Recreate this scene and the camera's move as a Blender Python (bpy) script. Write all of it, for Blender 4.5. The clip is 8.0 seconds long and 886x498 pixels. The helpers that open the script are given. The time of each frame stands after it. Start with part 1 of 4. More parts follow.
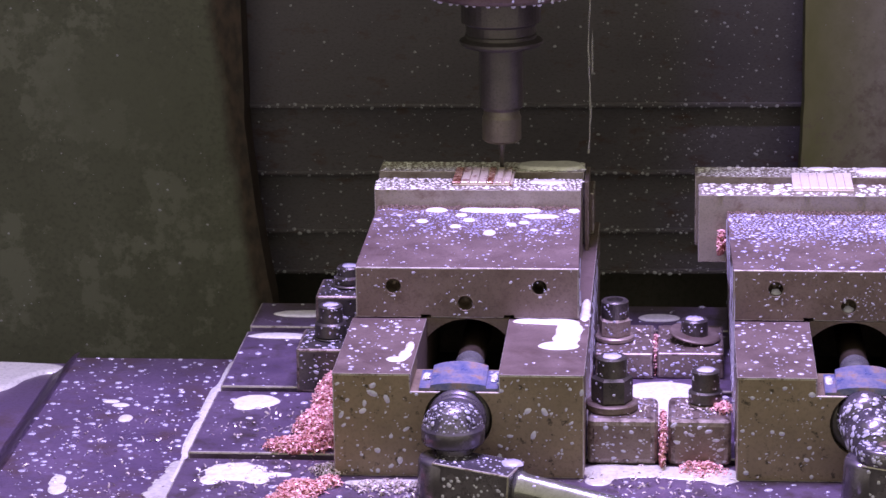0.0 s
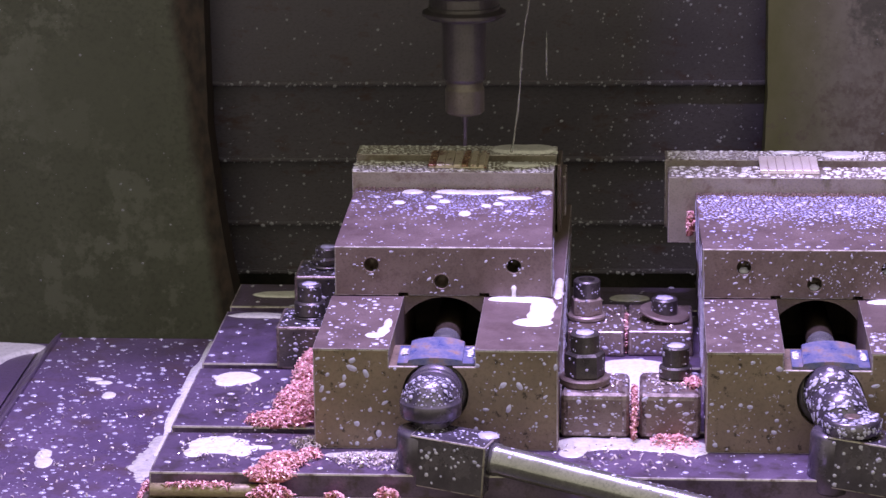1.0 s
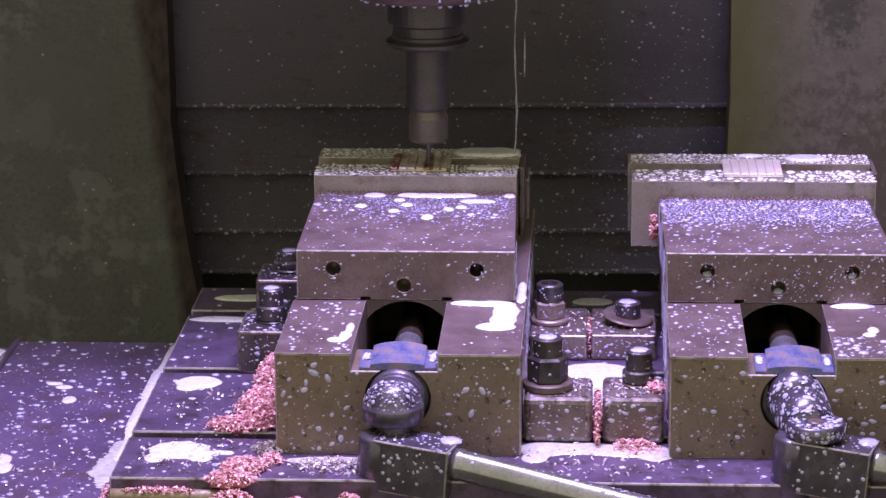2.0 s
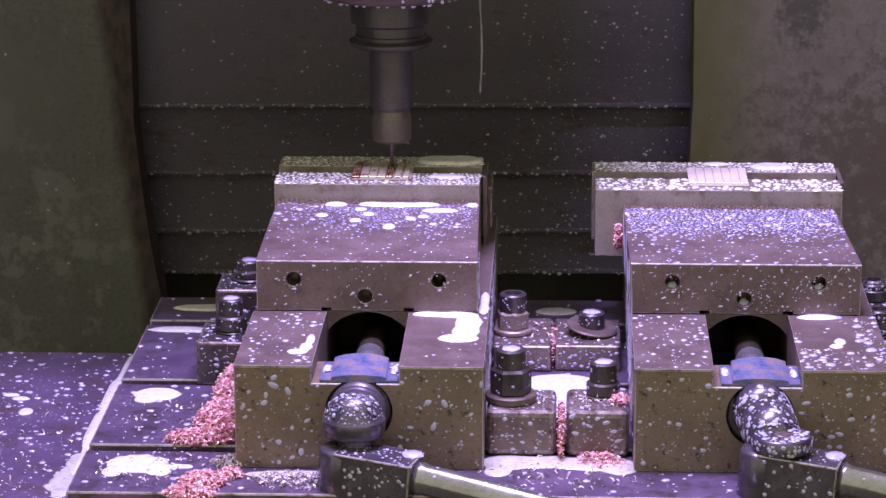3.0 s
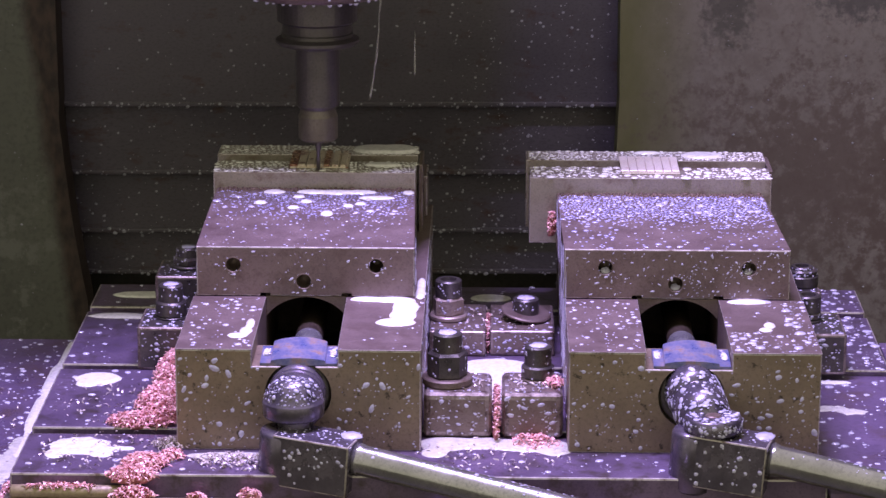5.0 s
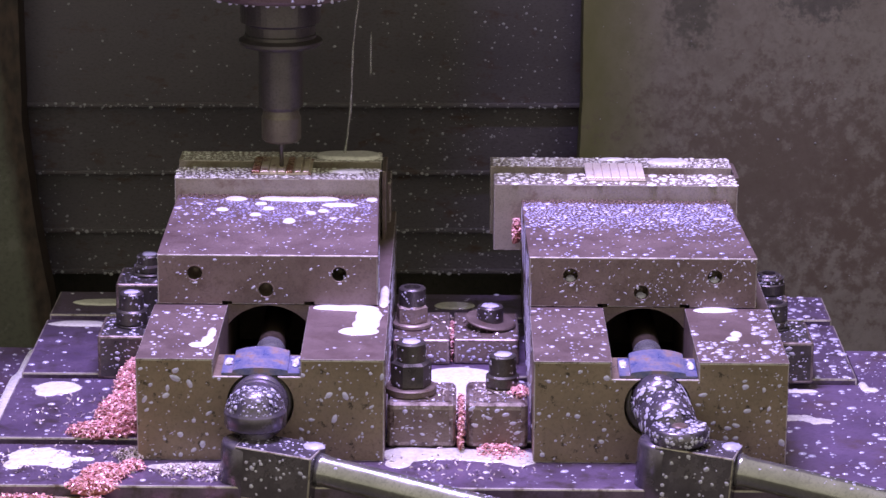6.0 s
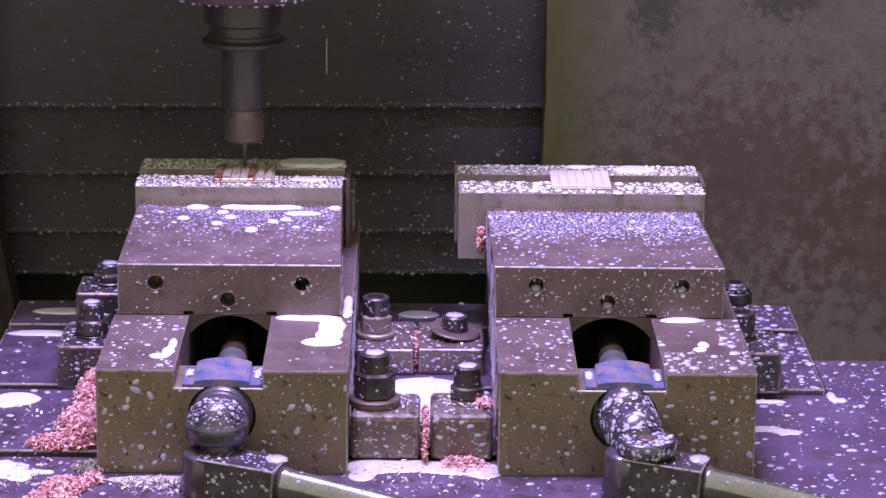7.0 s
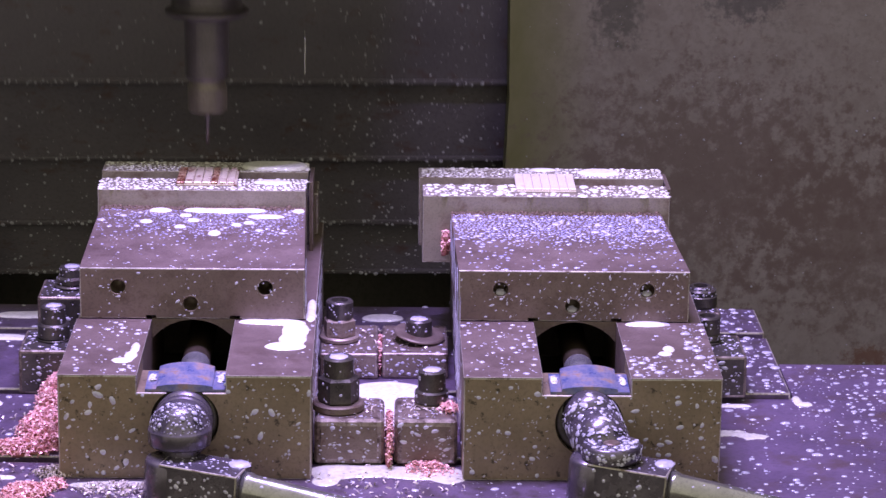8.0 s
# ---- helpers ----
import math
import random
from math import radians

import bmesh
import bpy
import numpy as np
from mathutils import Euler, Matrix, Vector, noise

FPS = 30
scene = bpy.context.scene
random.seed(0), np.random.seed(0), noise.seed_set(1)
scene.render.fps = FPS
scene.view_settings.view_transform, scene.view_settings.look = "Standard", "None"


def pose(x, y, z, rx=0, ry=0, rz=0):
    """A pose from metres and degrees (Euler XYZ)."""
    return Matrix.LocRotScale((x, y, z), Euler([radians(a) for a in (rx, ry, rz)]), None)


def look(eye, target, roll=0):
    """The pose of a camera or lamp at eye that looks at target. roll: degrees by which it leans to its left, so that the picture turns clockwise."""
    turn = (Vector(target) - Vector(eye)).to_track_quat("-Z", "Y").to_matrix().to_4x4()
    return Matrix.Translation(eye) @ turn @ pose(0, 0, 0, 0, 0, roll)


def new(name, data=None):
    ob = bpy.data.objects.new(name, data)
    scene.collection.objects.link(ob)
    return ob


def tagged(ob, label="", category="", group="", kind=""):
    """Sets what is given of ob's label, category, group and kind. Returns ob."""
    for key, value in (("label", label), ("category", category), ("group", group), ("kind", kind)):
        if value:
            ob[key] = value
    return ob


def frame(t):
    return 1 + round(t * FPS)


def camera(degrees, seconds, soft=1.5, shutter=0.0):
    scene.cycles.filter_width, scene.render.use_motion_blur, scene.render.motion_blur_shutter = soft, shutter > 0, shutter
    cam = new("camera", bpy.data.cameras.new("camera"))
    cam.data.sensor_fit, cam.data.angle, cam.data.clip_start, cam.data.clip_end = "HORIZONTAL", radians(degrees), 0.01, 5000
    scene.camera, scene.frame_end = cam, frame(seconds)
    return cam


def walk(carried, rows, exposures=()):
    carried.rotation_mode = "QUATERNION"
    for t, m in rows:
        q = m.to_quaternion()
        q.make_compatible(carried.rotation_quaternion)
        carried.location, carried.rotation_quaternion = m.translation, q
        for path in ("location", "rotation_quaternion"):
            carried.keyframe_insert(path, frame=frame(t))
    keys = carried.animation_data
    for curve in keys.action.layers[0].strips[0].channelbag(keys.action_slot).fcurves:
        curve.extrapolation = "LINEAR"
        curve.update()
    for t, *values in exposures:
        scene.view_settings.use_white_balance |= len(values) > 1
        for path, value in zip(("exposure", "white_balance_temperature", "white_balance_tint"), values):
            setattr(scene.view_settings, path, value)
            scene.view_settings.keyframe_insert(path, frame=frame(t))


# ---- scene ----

# ---- camera: a slow even pan to the right from one stand ----
cam = camera(17.15, 8.0, soft=1.45, shutter=0.5)
EYE = (0.0731, -1.674, 0.5913)


def aim(t):
    return pose(*EYE, 75, 0, 0) @ pose(0, 0, 0, 0, -math.degrees(math.atan(0.0125 * (t - 4))), 0)


walk(cam, [(t, aim(t)) for t in (0, 1, 2, 3, 4, 5, 6, 7, 8)])

# ---- light: dim workshop through the open door, one violet work lamp over the table ----
scene.view_settings.exposure = 0.0
world = bpy.data.worlds.new("workshop")
scene.world = world
world.use_nodes = True
world.node_tree.nodes["Background"].inputs["Color"].default_value = (1.0, 0.94, 0.71, 1)
world.node_tree.nodes["Background"].inputs["Strength"].default_value = 0.72

lamp_data = bpy.data.lights.new("work_lamp", "AREA")
lamp_data.shape, lamp_data.size, lamp_data.size_y = "RECTANGLE", 0.46, 0.03
lamp_data.energy, lamp_data.color = 10.3, (0.56, 0.435, 0.97)
lamp_data.spread = radians(110)
lamp = new("work_lamp", lamp_data)
lamp.matrix_basis = look((0.08, 0.085, 1.0), (0.065, 0.12, 0.0))
tagged(lamp, "violet white work lamp above the milling table", "lamp")


# ---- materials ----
def surface(name, c1, c2, scale=40.0, rough=(0.35, 0.6), metal=0.0, bump=0.15, fine=500.0, stain=None, stain_scale=25.0,
            stain_at=(0.55, 0.68), spec=0.5, stretch=(1, 1, 1), coat=0.0):
    """A worn surface: broad and fine mottling, stains of one colour, roughness and relief."""
    m = bpy.data.materials.new(name)
    m.use_nodes = True
    nt = m.node_tree
    b = nt.nodes["Principled BSDF"]
    co = nt.nodes.new("ShaderNodeTexCoord")
    mp = nt.nodes.new("ShaderNodeMapping")
    mp.inputs["Scale"].default_value = stretch
    nt.links.new(co.outputs["Object"], mp.inputs["Vector"])

    def noise_tex(sc, detail, rgh=0.6):
        n = nt.nodes.new("ShaderNodeTexNoise")
        n.inputs["Scale"].default_value, n.inputs["Detail"].default_value, n.inputs["Roughness"].default_value = sc, detail, rgh
        nt.links.new(mp.outputs["Vector"], n.inputs["Vector"])
        return n.outputs["Fac"]

    def span(src, a0, a1, b0, b1):
        r = nt.nodes.new("ShaderNodeMapRange")
        r.inputs["From Min"].default_value, r.inputs["From Max"].default_value = a0, a1
        r.inputs["To Min"].default_value, r.inputs["To Max"].default_value = b0, b1
        nt.links.new(src, r.inputs["Value"])
        return r.outputs["Result"]

    def mix(fac, a, bb, kind="MIX"):
        x = nt.nodes.new("ShaderNodeMix")
        x.data_type, x.blend_type = "RGBA", kind
        nt.links.new(fac, x.inputs["Factor"]) if not isinstance(fac, float) else setattr(x.inputs["Factor"], "default_value", fac)
        ins = [s for s in x.inputs if s.type == "RGBA"]
        for sock, v in zip(ins, (a, bb)):
            if isinstance(v, tuple):
                sock.default_value = (*v, 1)
            else:
                nt.links.new(v, sock)
        return [o for o in x.outputs if o.type == "RGBA"][0]

    broad, small = noise_tex(scale, 5), noise_tex(fine, 3)
    col = mix(span(broad, 0.35, 0.65, 0, 1), c1, c2)
    dark = tuple(0.6 * v for v in c1)
    col = mix(span(small, 0.48, 0.72, 0, 0.55), col, dark)
    if stain:
        col = mix(span(noise_tex(stain_scale, 6, 0.7), *stain_at, 0, 1), col, stain)
    nt.links.new(col, b.inputs["Base Color"])
    nt.links.new(span(broad, 0.3, 0.7, *rough), b.inputs["Roughness"])
    b.inputs["Metallic"].default_value = metal
    b.inputs["Specular IOR Level"].default_value = spec
    b.inputs["Coat Weight"].default_value = coat
    b.inputs["Coat Roughness"].default_value = 0.12
    bp = nt.nodes.new("ShaderNodeBump")
    bp.inputs["Strength"].default_value, bp.inputs["Distance"].default_value = bump, 0.0006
    nt.links.new(small, bp.inputs["Height"])
    nt.links.new(bp.outputs["Normal"], b.inputs["Normal"])
    return m


STEEL = surface("ground_steel", (0.166, 0.120, 0.111), (0.214, 0.160, 0.149), 30, (0.36, 0.6), 0.35, 0.15, 700,
                (0.112, 0.074, 0.062), 55, (0.54, 0.76))
CASTING = surface("oiled_casting", (0.200, 0.152, 0.108), (0.276, 0.212, 0.150), 25, (0.4, 0.65), 0.2, 0.2, 400,
                  (0.060, 0.046, 0.03), 150, (0.575, 0.64))
JAW = surface("pale_jaw_steel", (0.282, 0.248, 0.202), (0.352, 0.314, 0.260), 30, (0.3, 0.5), 0.3, 0.1, 800,
              (0.170, 0.118, 0.086), 38, (0.52, 0.68))
TABLE = surface("table_iron", (0.128, 0.090, 0.162), (0.180, 0.129, 0.216), 26, (0.28, 0.5), 0.3, 0.2, 600,
                (0.075, 0.055, 0.06), 60, (0.5, 0.66), coat=0.15)
TRAY = surface("tray_paint", (0.130, 0.088, 0.174), (0.184, 0.126, 0.232), 18, (0.25, 0.45), 0.1, 0.2, 350,
               (0.115, 0.072, 0.090), 32, (0.5, 0.68), coat=0.25)
BLACK_OXIDE = surface("black_oxide_steel", (0.074, 0.066, 0.066), (0.132, 0.116, 0.111), 80, (0.25, 0.45), 0.5, 0.15, 900,
                      (0.13, 0.07, 0.045), 120, (0.6, 0.72))
BROWN_STEEL = surface("browned_steel", (0.16, 0.12, 0.10), (0.23, 0.18, 0.155), 60, (0.35, 0.55), 0.4, 0.15, 800,
                      (0.11, 0.055, 0.035), 90, (0.58, 0.7))
HANDLE = surface("polished_handle", (0.130, 0.112, 0.150), (0.200, 0.175, 0.222), 60, (0.16, 0.34), 0.6, 0.08, 700,
                 (0.10, 0.08, 0.08), 90, (0.6, 0.75))
CHROME = surface("bright_rod", (0.34, 0.335, 0.335), (0.45, 0.44, 0.44), 40, (0.14, 0.28), 0.8, 0.05, 500)
BLUED = surface("blued_bracket", (0.10, 0.14, 0.36), (0.34, 0.30, 0.38), 60, (0.2, 0.45), 0.35, 0.15, 500,
                (0.34, 0.22, 0.17), 60, (0.54, 0.66))
SHANK = surface("tool_holder_steel", (0.105, 0.093, 0.098), (0.145, 0.128, 0.132), 40, (0.3, 0.45), 0.6, 0.05, 600)
COLLET = surface("collet_nut_steel", (0.15, 0.13, 0.115), (0.21, 0.18, 0.16), 60, (0.35, 0.5), 0.5, 0.08, 700)
NOSE = surface("spindle_nose_paint", (0.11, 0.075, 0.075), (0.18, 0.13, 0.125), 60, (0.4, 0.6), 0.2, 0.3, 500)
COVER = surface("way_cover_steel", (0.114, 0.1005, 0.122), (0.144, 0.1265, 0.150), 9, (0.35, 0.55), 0.3, 0.05, 300,
                (0.100, 0.062, 0.058), 34, (0.56, 0.70), stretch=(1, 1, 2))
GREEN_WALL = surface("green_grey_paint", (0.118, 0.122, 0.092), (0.150, 0.155, 0.120), 14, (0.5, 0.7), 0.0, 0.1, 250,
                     (0.188, 0.194, 0.156), 17, (0.53, 0.585))
GREY_WALL = surface("grey_worn_paint", (0.274, 0.244, 0.216), (0.304, 0.270, 0.240), 10, (0.5, 0.7), 0.0, 0.15, 200,
                    (0.222, 0.190, 0.168), 38, (0.46, 0.70))
DARK = surface("dark_bed", (0.062, 0.055, 0.050), (0.100, 0.088, 0.080), 20, (0.6, 0.8), 0.0, 0.2, 200)
# oily steel with the shade of deep recesses put into its dark colour
SHADED_HOLE = surface("shaded_oily_hole", (0.045, 0.034, 0.024), (0.080, 0.060, 0.044), 90, (0.3, 0.5), 0.3, 0.1, 500)
COOLANT = surface("milky_coolant", (0.85, 0.84, 0.81), (0.90, 0.89, 0.85), 60, (0.08, 0.2), 0.0, 0.0, 300, spec=0.6)
FILM = surface("thin_coolant_film", (0.60, 0.59, 0.53), (0.74, 0.73, 0.66), 60, (0.08, 0.25), 0.0, 0.0, 300, (0.46, 0.43, 0.40), 90, (0.54, 0.70), spec=0.6)
DROPLET = surface("thin_coolant_drop", (0.50, 0.48, 0.66), (0.64, 0.62, 0.76), 60, (0.08, 0.2), 0.0, 0.0, 300, spec=0.6)
BRASS = surface("dull_tan_brass", (0.34, 0.27, 0.16), (0.45, 0.37, 0.24), 60, (0.35, 0.55), 0.3, 0.15, 500, (0.16, 0.11, 0.08), 60, (0.55, 0.68))
PALE_CURL = surface("pale_wet_swarf", (0.62, 0.52, 0.50), (0.80, 0.72, 0.70), 300, (0.2, 0.4), 0.2, 0.1, 900)
DRIED = surface("dried_coolant", (0.33, 0.32, 0.38), (0.50, 0.49, 0.56), 200, (0.4, 0.6), 0.0, 0.1, 600)
JOURNAL = surface("bright_journal", (0.58, 0.58, 0.60), (0.70, 0.70, 0.72), 60, (0.15, 0.28), 0.75, 0.05, 600)
GRIT = surface("brown_grit", (0.035, 0.022, 0.014), (0.26, 0.18, 0.13), 1200, (0.5, 0.7), 0.2, 0.3, 900)
MIST = surface("fine_coolant_mist", (0.34, 0.34, 0.66), (0.56, 0.55, 0.82), 90, (0.1, 0.25), 0.0, 0.0, 300, spec=0.6)
COPPER_RED = surface("wet_red_copper", (0.48, 0.28, 0.16), (0.66, 0.48, 0.32), 130, (0.2, 0.35), 0.3, 0.08, 900, (0.18, 0.05, 0.028), 120, (0.47, 0.56))
COPPER_RAW = surface("fresh_cut_copper", (0.66, 0.56, 0.42), (0.80, 0.72, 0.58), 60, (0.25, 0.4), 0.2, 0.08, 900,
                     (0.20, 0.05, 0.028), 75, (0.54, 0.62))
COPPER = surface("milled_copper", (0.84, 0.75, 0.64), (0.88, 0.82, 0.74), 60, (0.25, 0.4), 0.15, 0.08, 900,
                 (0.45, 0.18, 0.10), 60, (0.6, 0.7))
SWARF = surface("copper_swarf", (0.78, 0.36, 0.36), (0.92, 0.60, 0.58), 300, (0.3, 0.5), 0.25, 0.1, 900)
SWARF_BASE = surface("matted_swarf", (0.40, 0.13, 0.13), (0.56, 0.24, 0.23), 250, (0.4, 0.6), 0.3, 0.8, 500)


# bevel colours: rubbed wear, and on the crank clevis a painted edge highlight
EDGE_STEEL = surface("worn_glint_edge", (0.42, 0.38, 0.36), (0.58, 0.53, 0.50), 90, (0.25, 0.4), 0.4, 0.1, 800, (0.16, 0.12, 0.10), 120, (0.52, 0.64))
EDGE_BROWN = surface("rubbed_brown_edge", (0.22, 0.175, 0.16), (0.36, 0.30, 0.28), 110, (0.25, 0.4), 0.4, 0.1, 800, (0.10, 0.07, 0.06), 140, (0.48, 0.6))
PALE_STEEL = surface("pale_nut_steel", (0.34, 0.27, 0.235), (0.46, 0.38, 0.34), 80, (0.3, 0.45), 0.35, 0.1, 800, (0.18, 0.11, 0.08), 110, (0.56, 0.7))
WORN_GLINT = {STEEL: EDGE_STEEL, JAW: EDGE_STEEL, CASTING: EDGE_STEEL, TABLE: EDGE_STEEL, HANDLE: EDGE_STEEL, BROWN_STEEL: EDGE_BROWN, BLACK_OXIDE: EDGE_BROWN}


def blend(m, other1, other2, along, start, end, rough=0.02, scale=30.0):
    """Lets paint m pass into another paint across the plane along . place = start .. end, with a ragged border."""
    nt = m.node_tree
    b = nt.nodes["Principled BSDF"]
    first = b.inputs["Base Color"].links[0].from_socket
    co = nt.nodes.new("ShaderNodeTexCoord")
    sep = nt.nodes.new("ShaderNodeVectorMath")
    sep.operation = "DOT_PRODUCT"
    sep.inputs[1].default_value = along
    nt.links.new(co.outputs["Object"], sep.inputs[0])
    ns, fine = nt.nodes.new("ShaderNodeTexNoise"), nt.nodes.new("ShaderNodeTexNoise")
    ns.inputs["Scale"].default_value, ns.inputs["Detail"].default_value, ns.inputs["Roughness"].default_value = scale, 7, 0.7
    fine.inputs["Scale"].default_value, fine.inputs["Detail"].default_value = scale * 3, 5
    add = nt.nodes.new("ShaderNodeMath")
    add.operation = "MULTIPLY_ADD"
    nt.links.new(ns.outputs["Fac"], add.inputs[0])
    add.inputs[1].default_value = rough
    nt.links.new(sep.outputs["Value"], add.inputs[2])
    r = nt.nodes.new("ShaderNodeMapRange")
    r.inputs["From Min"].default_value, r.inputs["From Max"].default_value = start + rough / 2, end + rough / 2
    nt.links.new(add.outputs["Value"], r.inputs["Value"])

    def mixed(fac, a, c):
        x = nt.nodes.new("ShaderNodeMix")
        x.data_type = "RGBA"
        nt.links.new(fac, x.inputs["Factor"])
        for sock, val in zip([q for q in x.inputs if q.type == "RGBA"], (a, c)):
            if isinstance(val, tuple):
                sock.default_value = (*val, 1)
            else:
                nt.links.new(val, sock)
        return [o for o in x.outputs if o.type == "RGBA"][0]

    tone = nt.nodes.new("ShaderNodeMapRange")
    tone.inputs["From Min"].default_value, tone.inputs["From Max"].default_value = 0.35, 0.65
    nt.links.new(fine.outputs["Fac"], tone.inputs["Value"])
    nt.links.new(mixed(r.outputs["Result"], first, mixed(tone.outputs["Result"], other1, other2)), b.inputs["Base Color"])


def blotch(m, colour, centre, reach, amount=1.0, scale=60.0, ragged=1.1):
    """A dirty patch with a frayed outline on an upright wall painted with m; centre and reach are (x, z)."""
    nt = m.node_tree
    b = nt.nodes["Principled BSDF"]
    first = b.inputs["Base Color"].links[0].from_socket
    co, mp = nt.nodes.new("ShaderNodeTexCoord"), nt.nodes.new("ShaderNodeMapping")
    mp.inputs["Location"].default_value = (-centre[0] / reach[0], 0, -centre[1] / reach[1])
    mp.inputs["Scale"].default_value = (1 / reach[0], 0, 1 / reach[1])
    nt.links.new(co.outputs["Object"], mp.inputs["Vector"])
    far = nt.nodes.new("ShaderNodeVectorMath")
    far.operation = "LENGTH"
    nt.links.new(mp.outputs["Vector"], far.inputs[0])
    ns = nt.nodes.new("ShaderNodeTexNoise")
    ns.inputs["Scale"].default_value, ns.inputs["Detail"].default_value, ns.inputs["Roughness"].default_value = scale, 9, 0.72
    nt.links.new(co.outputs["Object"], ns.inputs["Vector"])
    add = nt.nodes.new("ShaderNodeMath")
    add.operation = "MULTIPLY_ADD"
    nt.links.new(ns.outputs["Fac"], add.inputs[0])
    add.inputs[1].default_value = ragged * 4
    nt.links.new(far.outputs["Value"], add.inputs[2])
    rng = nt.nodes.new("ShaderNodeMapRange")
    rng.inputs["From Min"].default_value, rng.inputs["From Max"].default_value = 0.55 + 2 * ragged, 1.25 + 2 * ragged
    rng.inputs["To Min"].default_value, rng.inputs["To Max"].default_value = amount, 0
    nt.links.new(add.outputs["Value"], rng.inputs["Value"])
    x = nt.nodes.new("ShaderNodeMix")
    x.data_type = "RGBA"
    nt.links.new(rng.outputs["Result"], x.inputs["Factor"])
    a, c = [q for q in x.inputs if q.type == "RGBA"]
    nt.links.new(first, a)
    c.default_value = (*colour, 1)
    nt.links.new([o for o in x.outputs if o.type == "RGBA"][0], b.inputs["Base Color"])


THREAD = surface("clear_milky_thread", (0.75, 0.75, 0.72), (0.85, 0.85, 0.82), 60, (0.1, 0.2), 0.0, 0.0, 300)
THREAD.node_tree.nodes["Principled BSDF"].inputs["Transmission Weight"].default_value = 0.75

# rust creeps over the left wall's edge; olive paint fades into the grey of the right wall
blend(GREEN_WALL, (0.030, 0.021, 0.017), (0.078, 0.050, 0.037), (1, 0, 0.12), -0.243, -0.231, 0.020, 45)
blend(GREY_WALL, (0.160, 0.158, 0.068), (0.20, 0.192, 0.098), (-1, 0, 0), -0.330, -0.270, 0.05, 18)
# brown grime and black soot on the right wall
blotch(GREY_WALL, (0.150, 0.108, 0.094), (0.440, -0.020), (0.125, 0.090), 0.72, 70, 1.5)
blotch(GREY_WALL, (0.150, 0.108, 0.094), (0.560, -0.060), (0.090, 0.070), 0.65, 70, 1.5)
blotch(GREY_WALL, (0.050, 0.048, 0.044), (0.350, 0.140), (0.022, 0.032), 0.62, 110, 0.9)
blotch(GREY_WALL, (0.150, 0.070, 0.045), (0.586, -0.176), (0.022, 0.010), 0.8, 150, 1.0)
blotch(GREY_WALL, (0.060, 0.058, 0.064), (0.460, 0.146), (0.030, 0.018), 0.6, 150, 1.2)
blotch(GREEN_WALL, (0.140, 0.146, 0.110), (-0.330, 0.060), (0.070, 0.060), 0.6, 70, 0.7)


# ---- mesh helpers ----
def part(name, bm, material, parent=None, label="", smooth=False):
    me = bpy.data.meshes.new(name)
    bm.to_mesh(me)
    bm.free()
    return mesh_part(name, me, material, parent, label, smooth)


def mesh_part(name, me, material, parent=None, label="", smooth=False):
    me.materials.append(material)
    if any(p.material_index == 1 for p in me.polygons):
        me.materials.append(WORN_GLINT.get(material, material))
    if smooth:
        me.shade_smooth()
    ob = new(name, me)
    ob.parent = parent
    return tagged(ob, label)


def box(bm, x0, x1, y0, y1, z0, z1, bevel=0.0, seg=2):
    m = Matrix.Translation(((x0 + x1) / 2, (y0 + y1) / 2, (z0 + z1) / 2)) @ Matrix.Diagonal((x1 - x0, y1 - y0, z1 - z0, 1))
    vs = bmesh.ops.create_cube(bm, size=1, matrix=m)["verts"]
    if bevel:
        es = list({e for v in vs for e in v.link_edges})
        bmesh.ops.bevel(bm, geom=es, offset=bevel, segments=seg, profile=0.6, affect="EDGES", material=1)
    return bm


def boxes(*rows, bevel=0.0, seg=2):
    bm = bmesh.new()
    for r in rows:
        box(bm, *r, bevel, seg)
    return bm


def lathe(bm, profile, m=None, seg=40):
    """Turns (radius, height) pairs about z."""
    m = m or Matrix()
    rings = []
    for r, z in profile:
        if r < 1e-6:
            rings.append([bm.verts.new(m @ Vector((0, 0, z)))])
        else:
            rings.append([bm.verts.new(m @ Vector((r * math.cos(2 * math.pi * i / seg), r * math.sin(2 * math.pi * i / seg), z)))
                          for i in range(seg)])
    for a, b in zip(rings, rings[1:]):
        for i in range(seg):
            j = (i + 1) % seg
            if len(a) == 1:
                bm.faces.new((a[0], b[j], b[i])) if len(b) > 1 else None
            elif len(b) == 1:
                bm.faces.new((a[i], a[j], b[0]))
            else:
                bm.faces.new((a[i], a[j], b[j], b[i]))
    return bm


def turned(*profile, m=None, seg=40):
    return lathe(bmesh.new(), profile, m, seg)


def round_rod(r, h, bevel=0.0008):
    return ((0, 0), (r - bevel, 0), (r, bevel), (r, h - bevel), (r - bevel, h), (0, h))


def prism(bm, outline, x0, x1):
    """Pushes a (y, z) outline along x."""
    a = [bm.verts.new((x0, y, z)) for y, z in outline]
    b = [bm.verts.new((x1, y, z)) for y, z in outline]
    n = len(a)
    for i in range(n):
        bm.faces.new((a[i], a[(i + 1) % n], b[(i + 1) % n], b[i]))
    bm.faces.new(a[::-1])
    bm.faces.new(b)
    bmesh.ops.recalc_face_normals(bm, faces=bm.faces)
    return bm


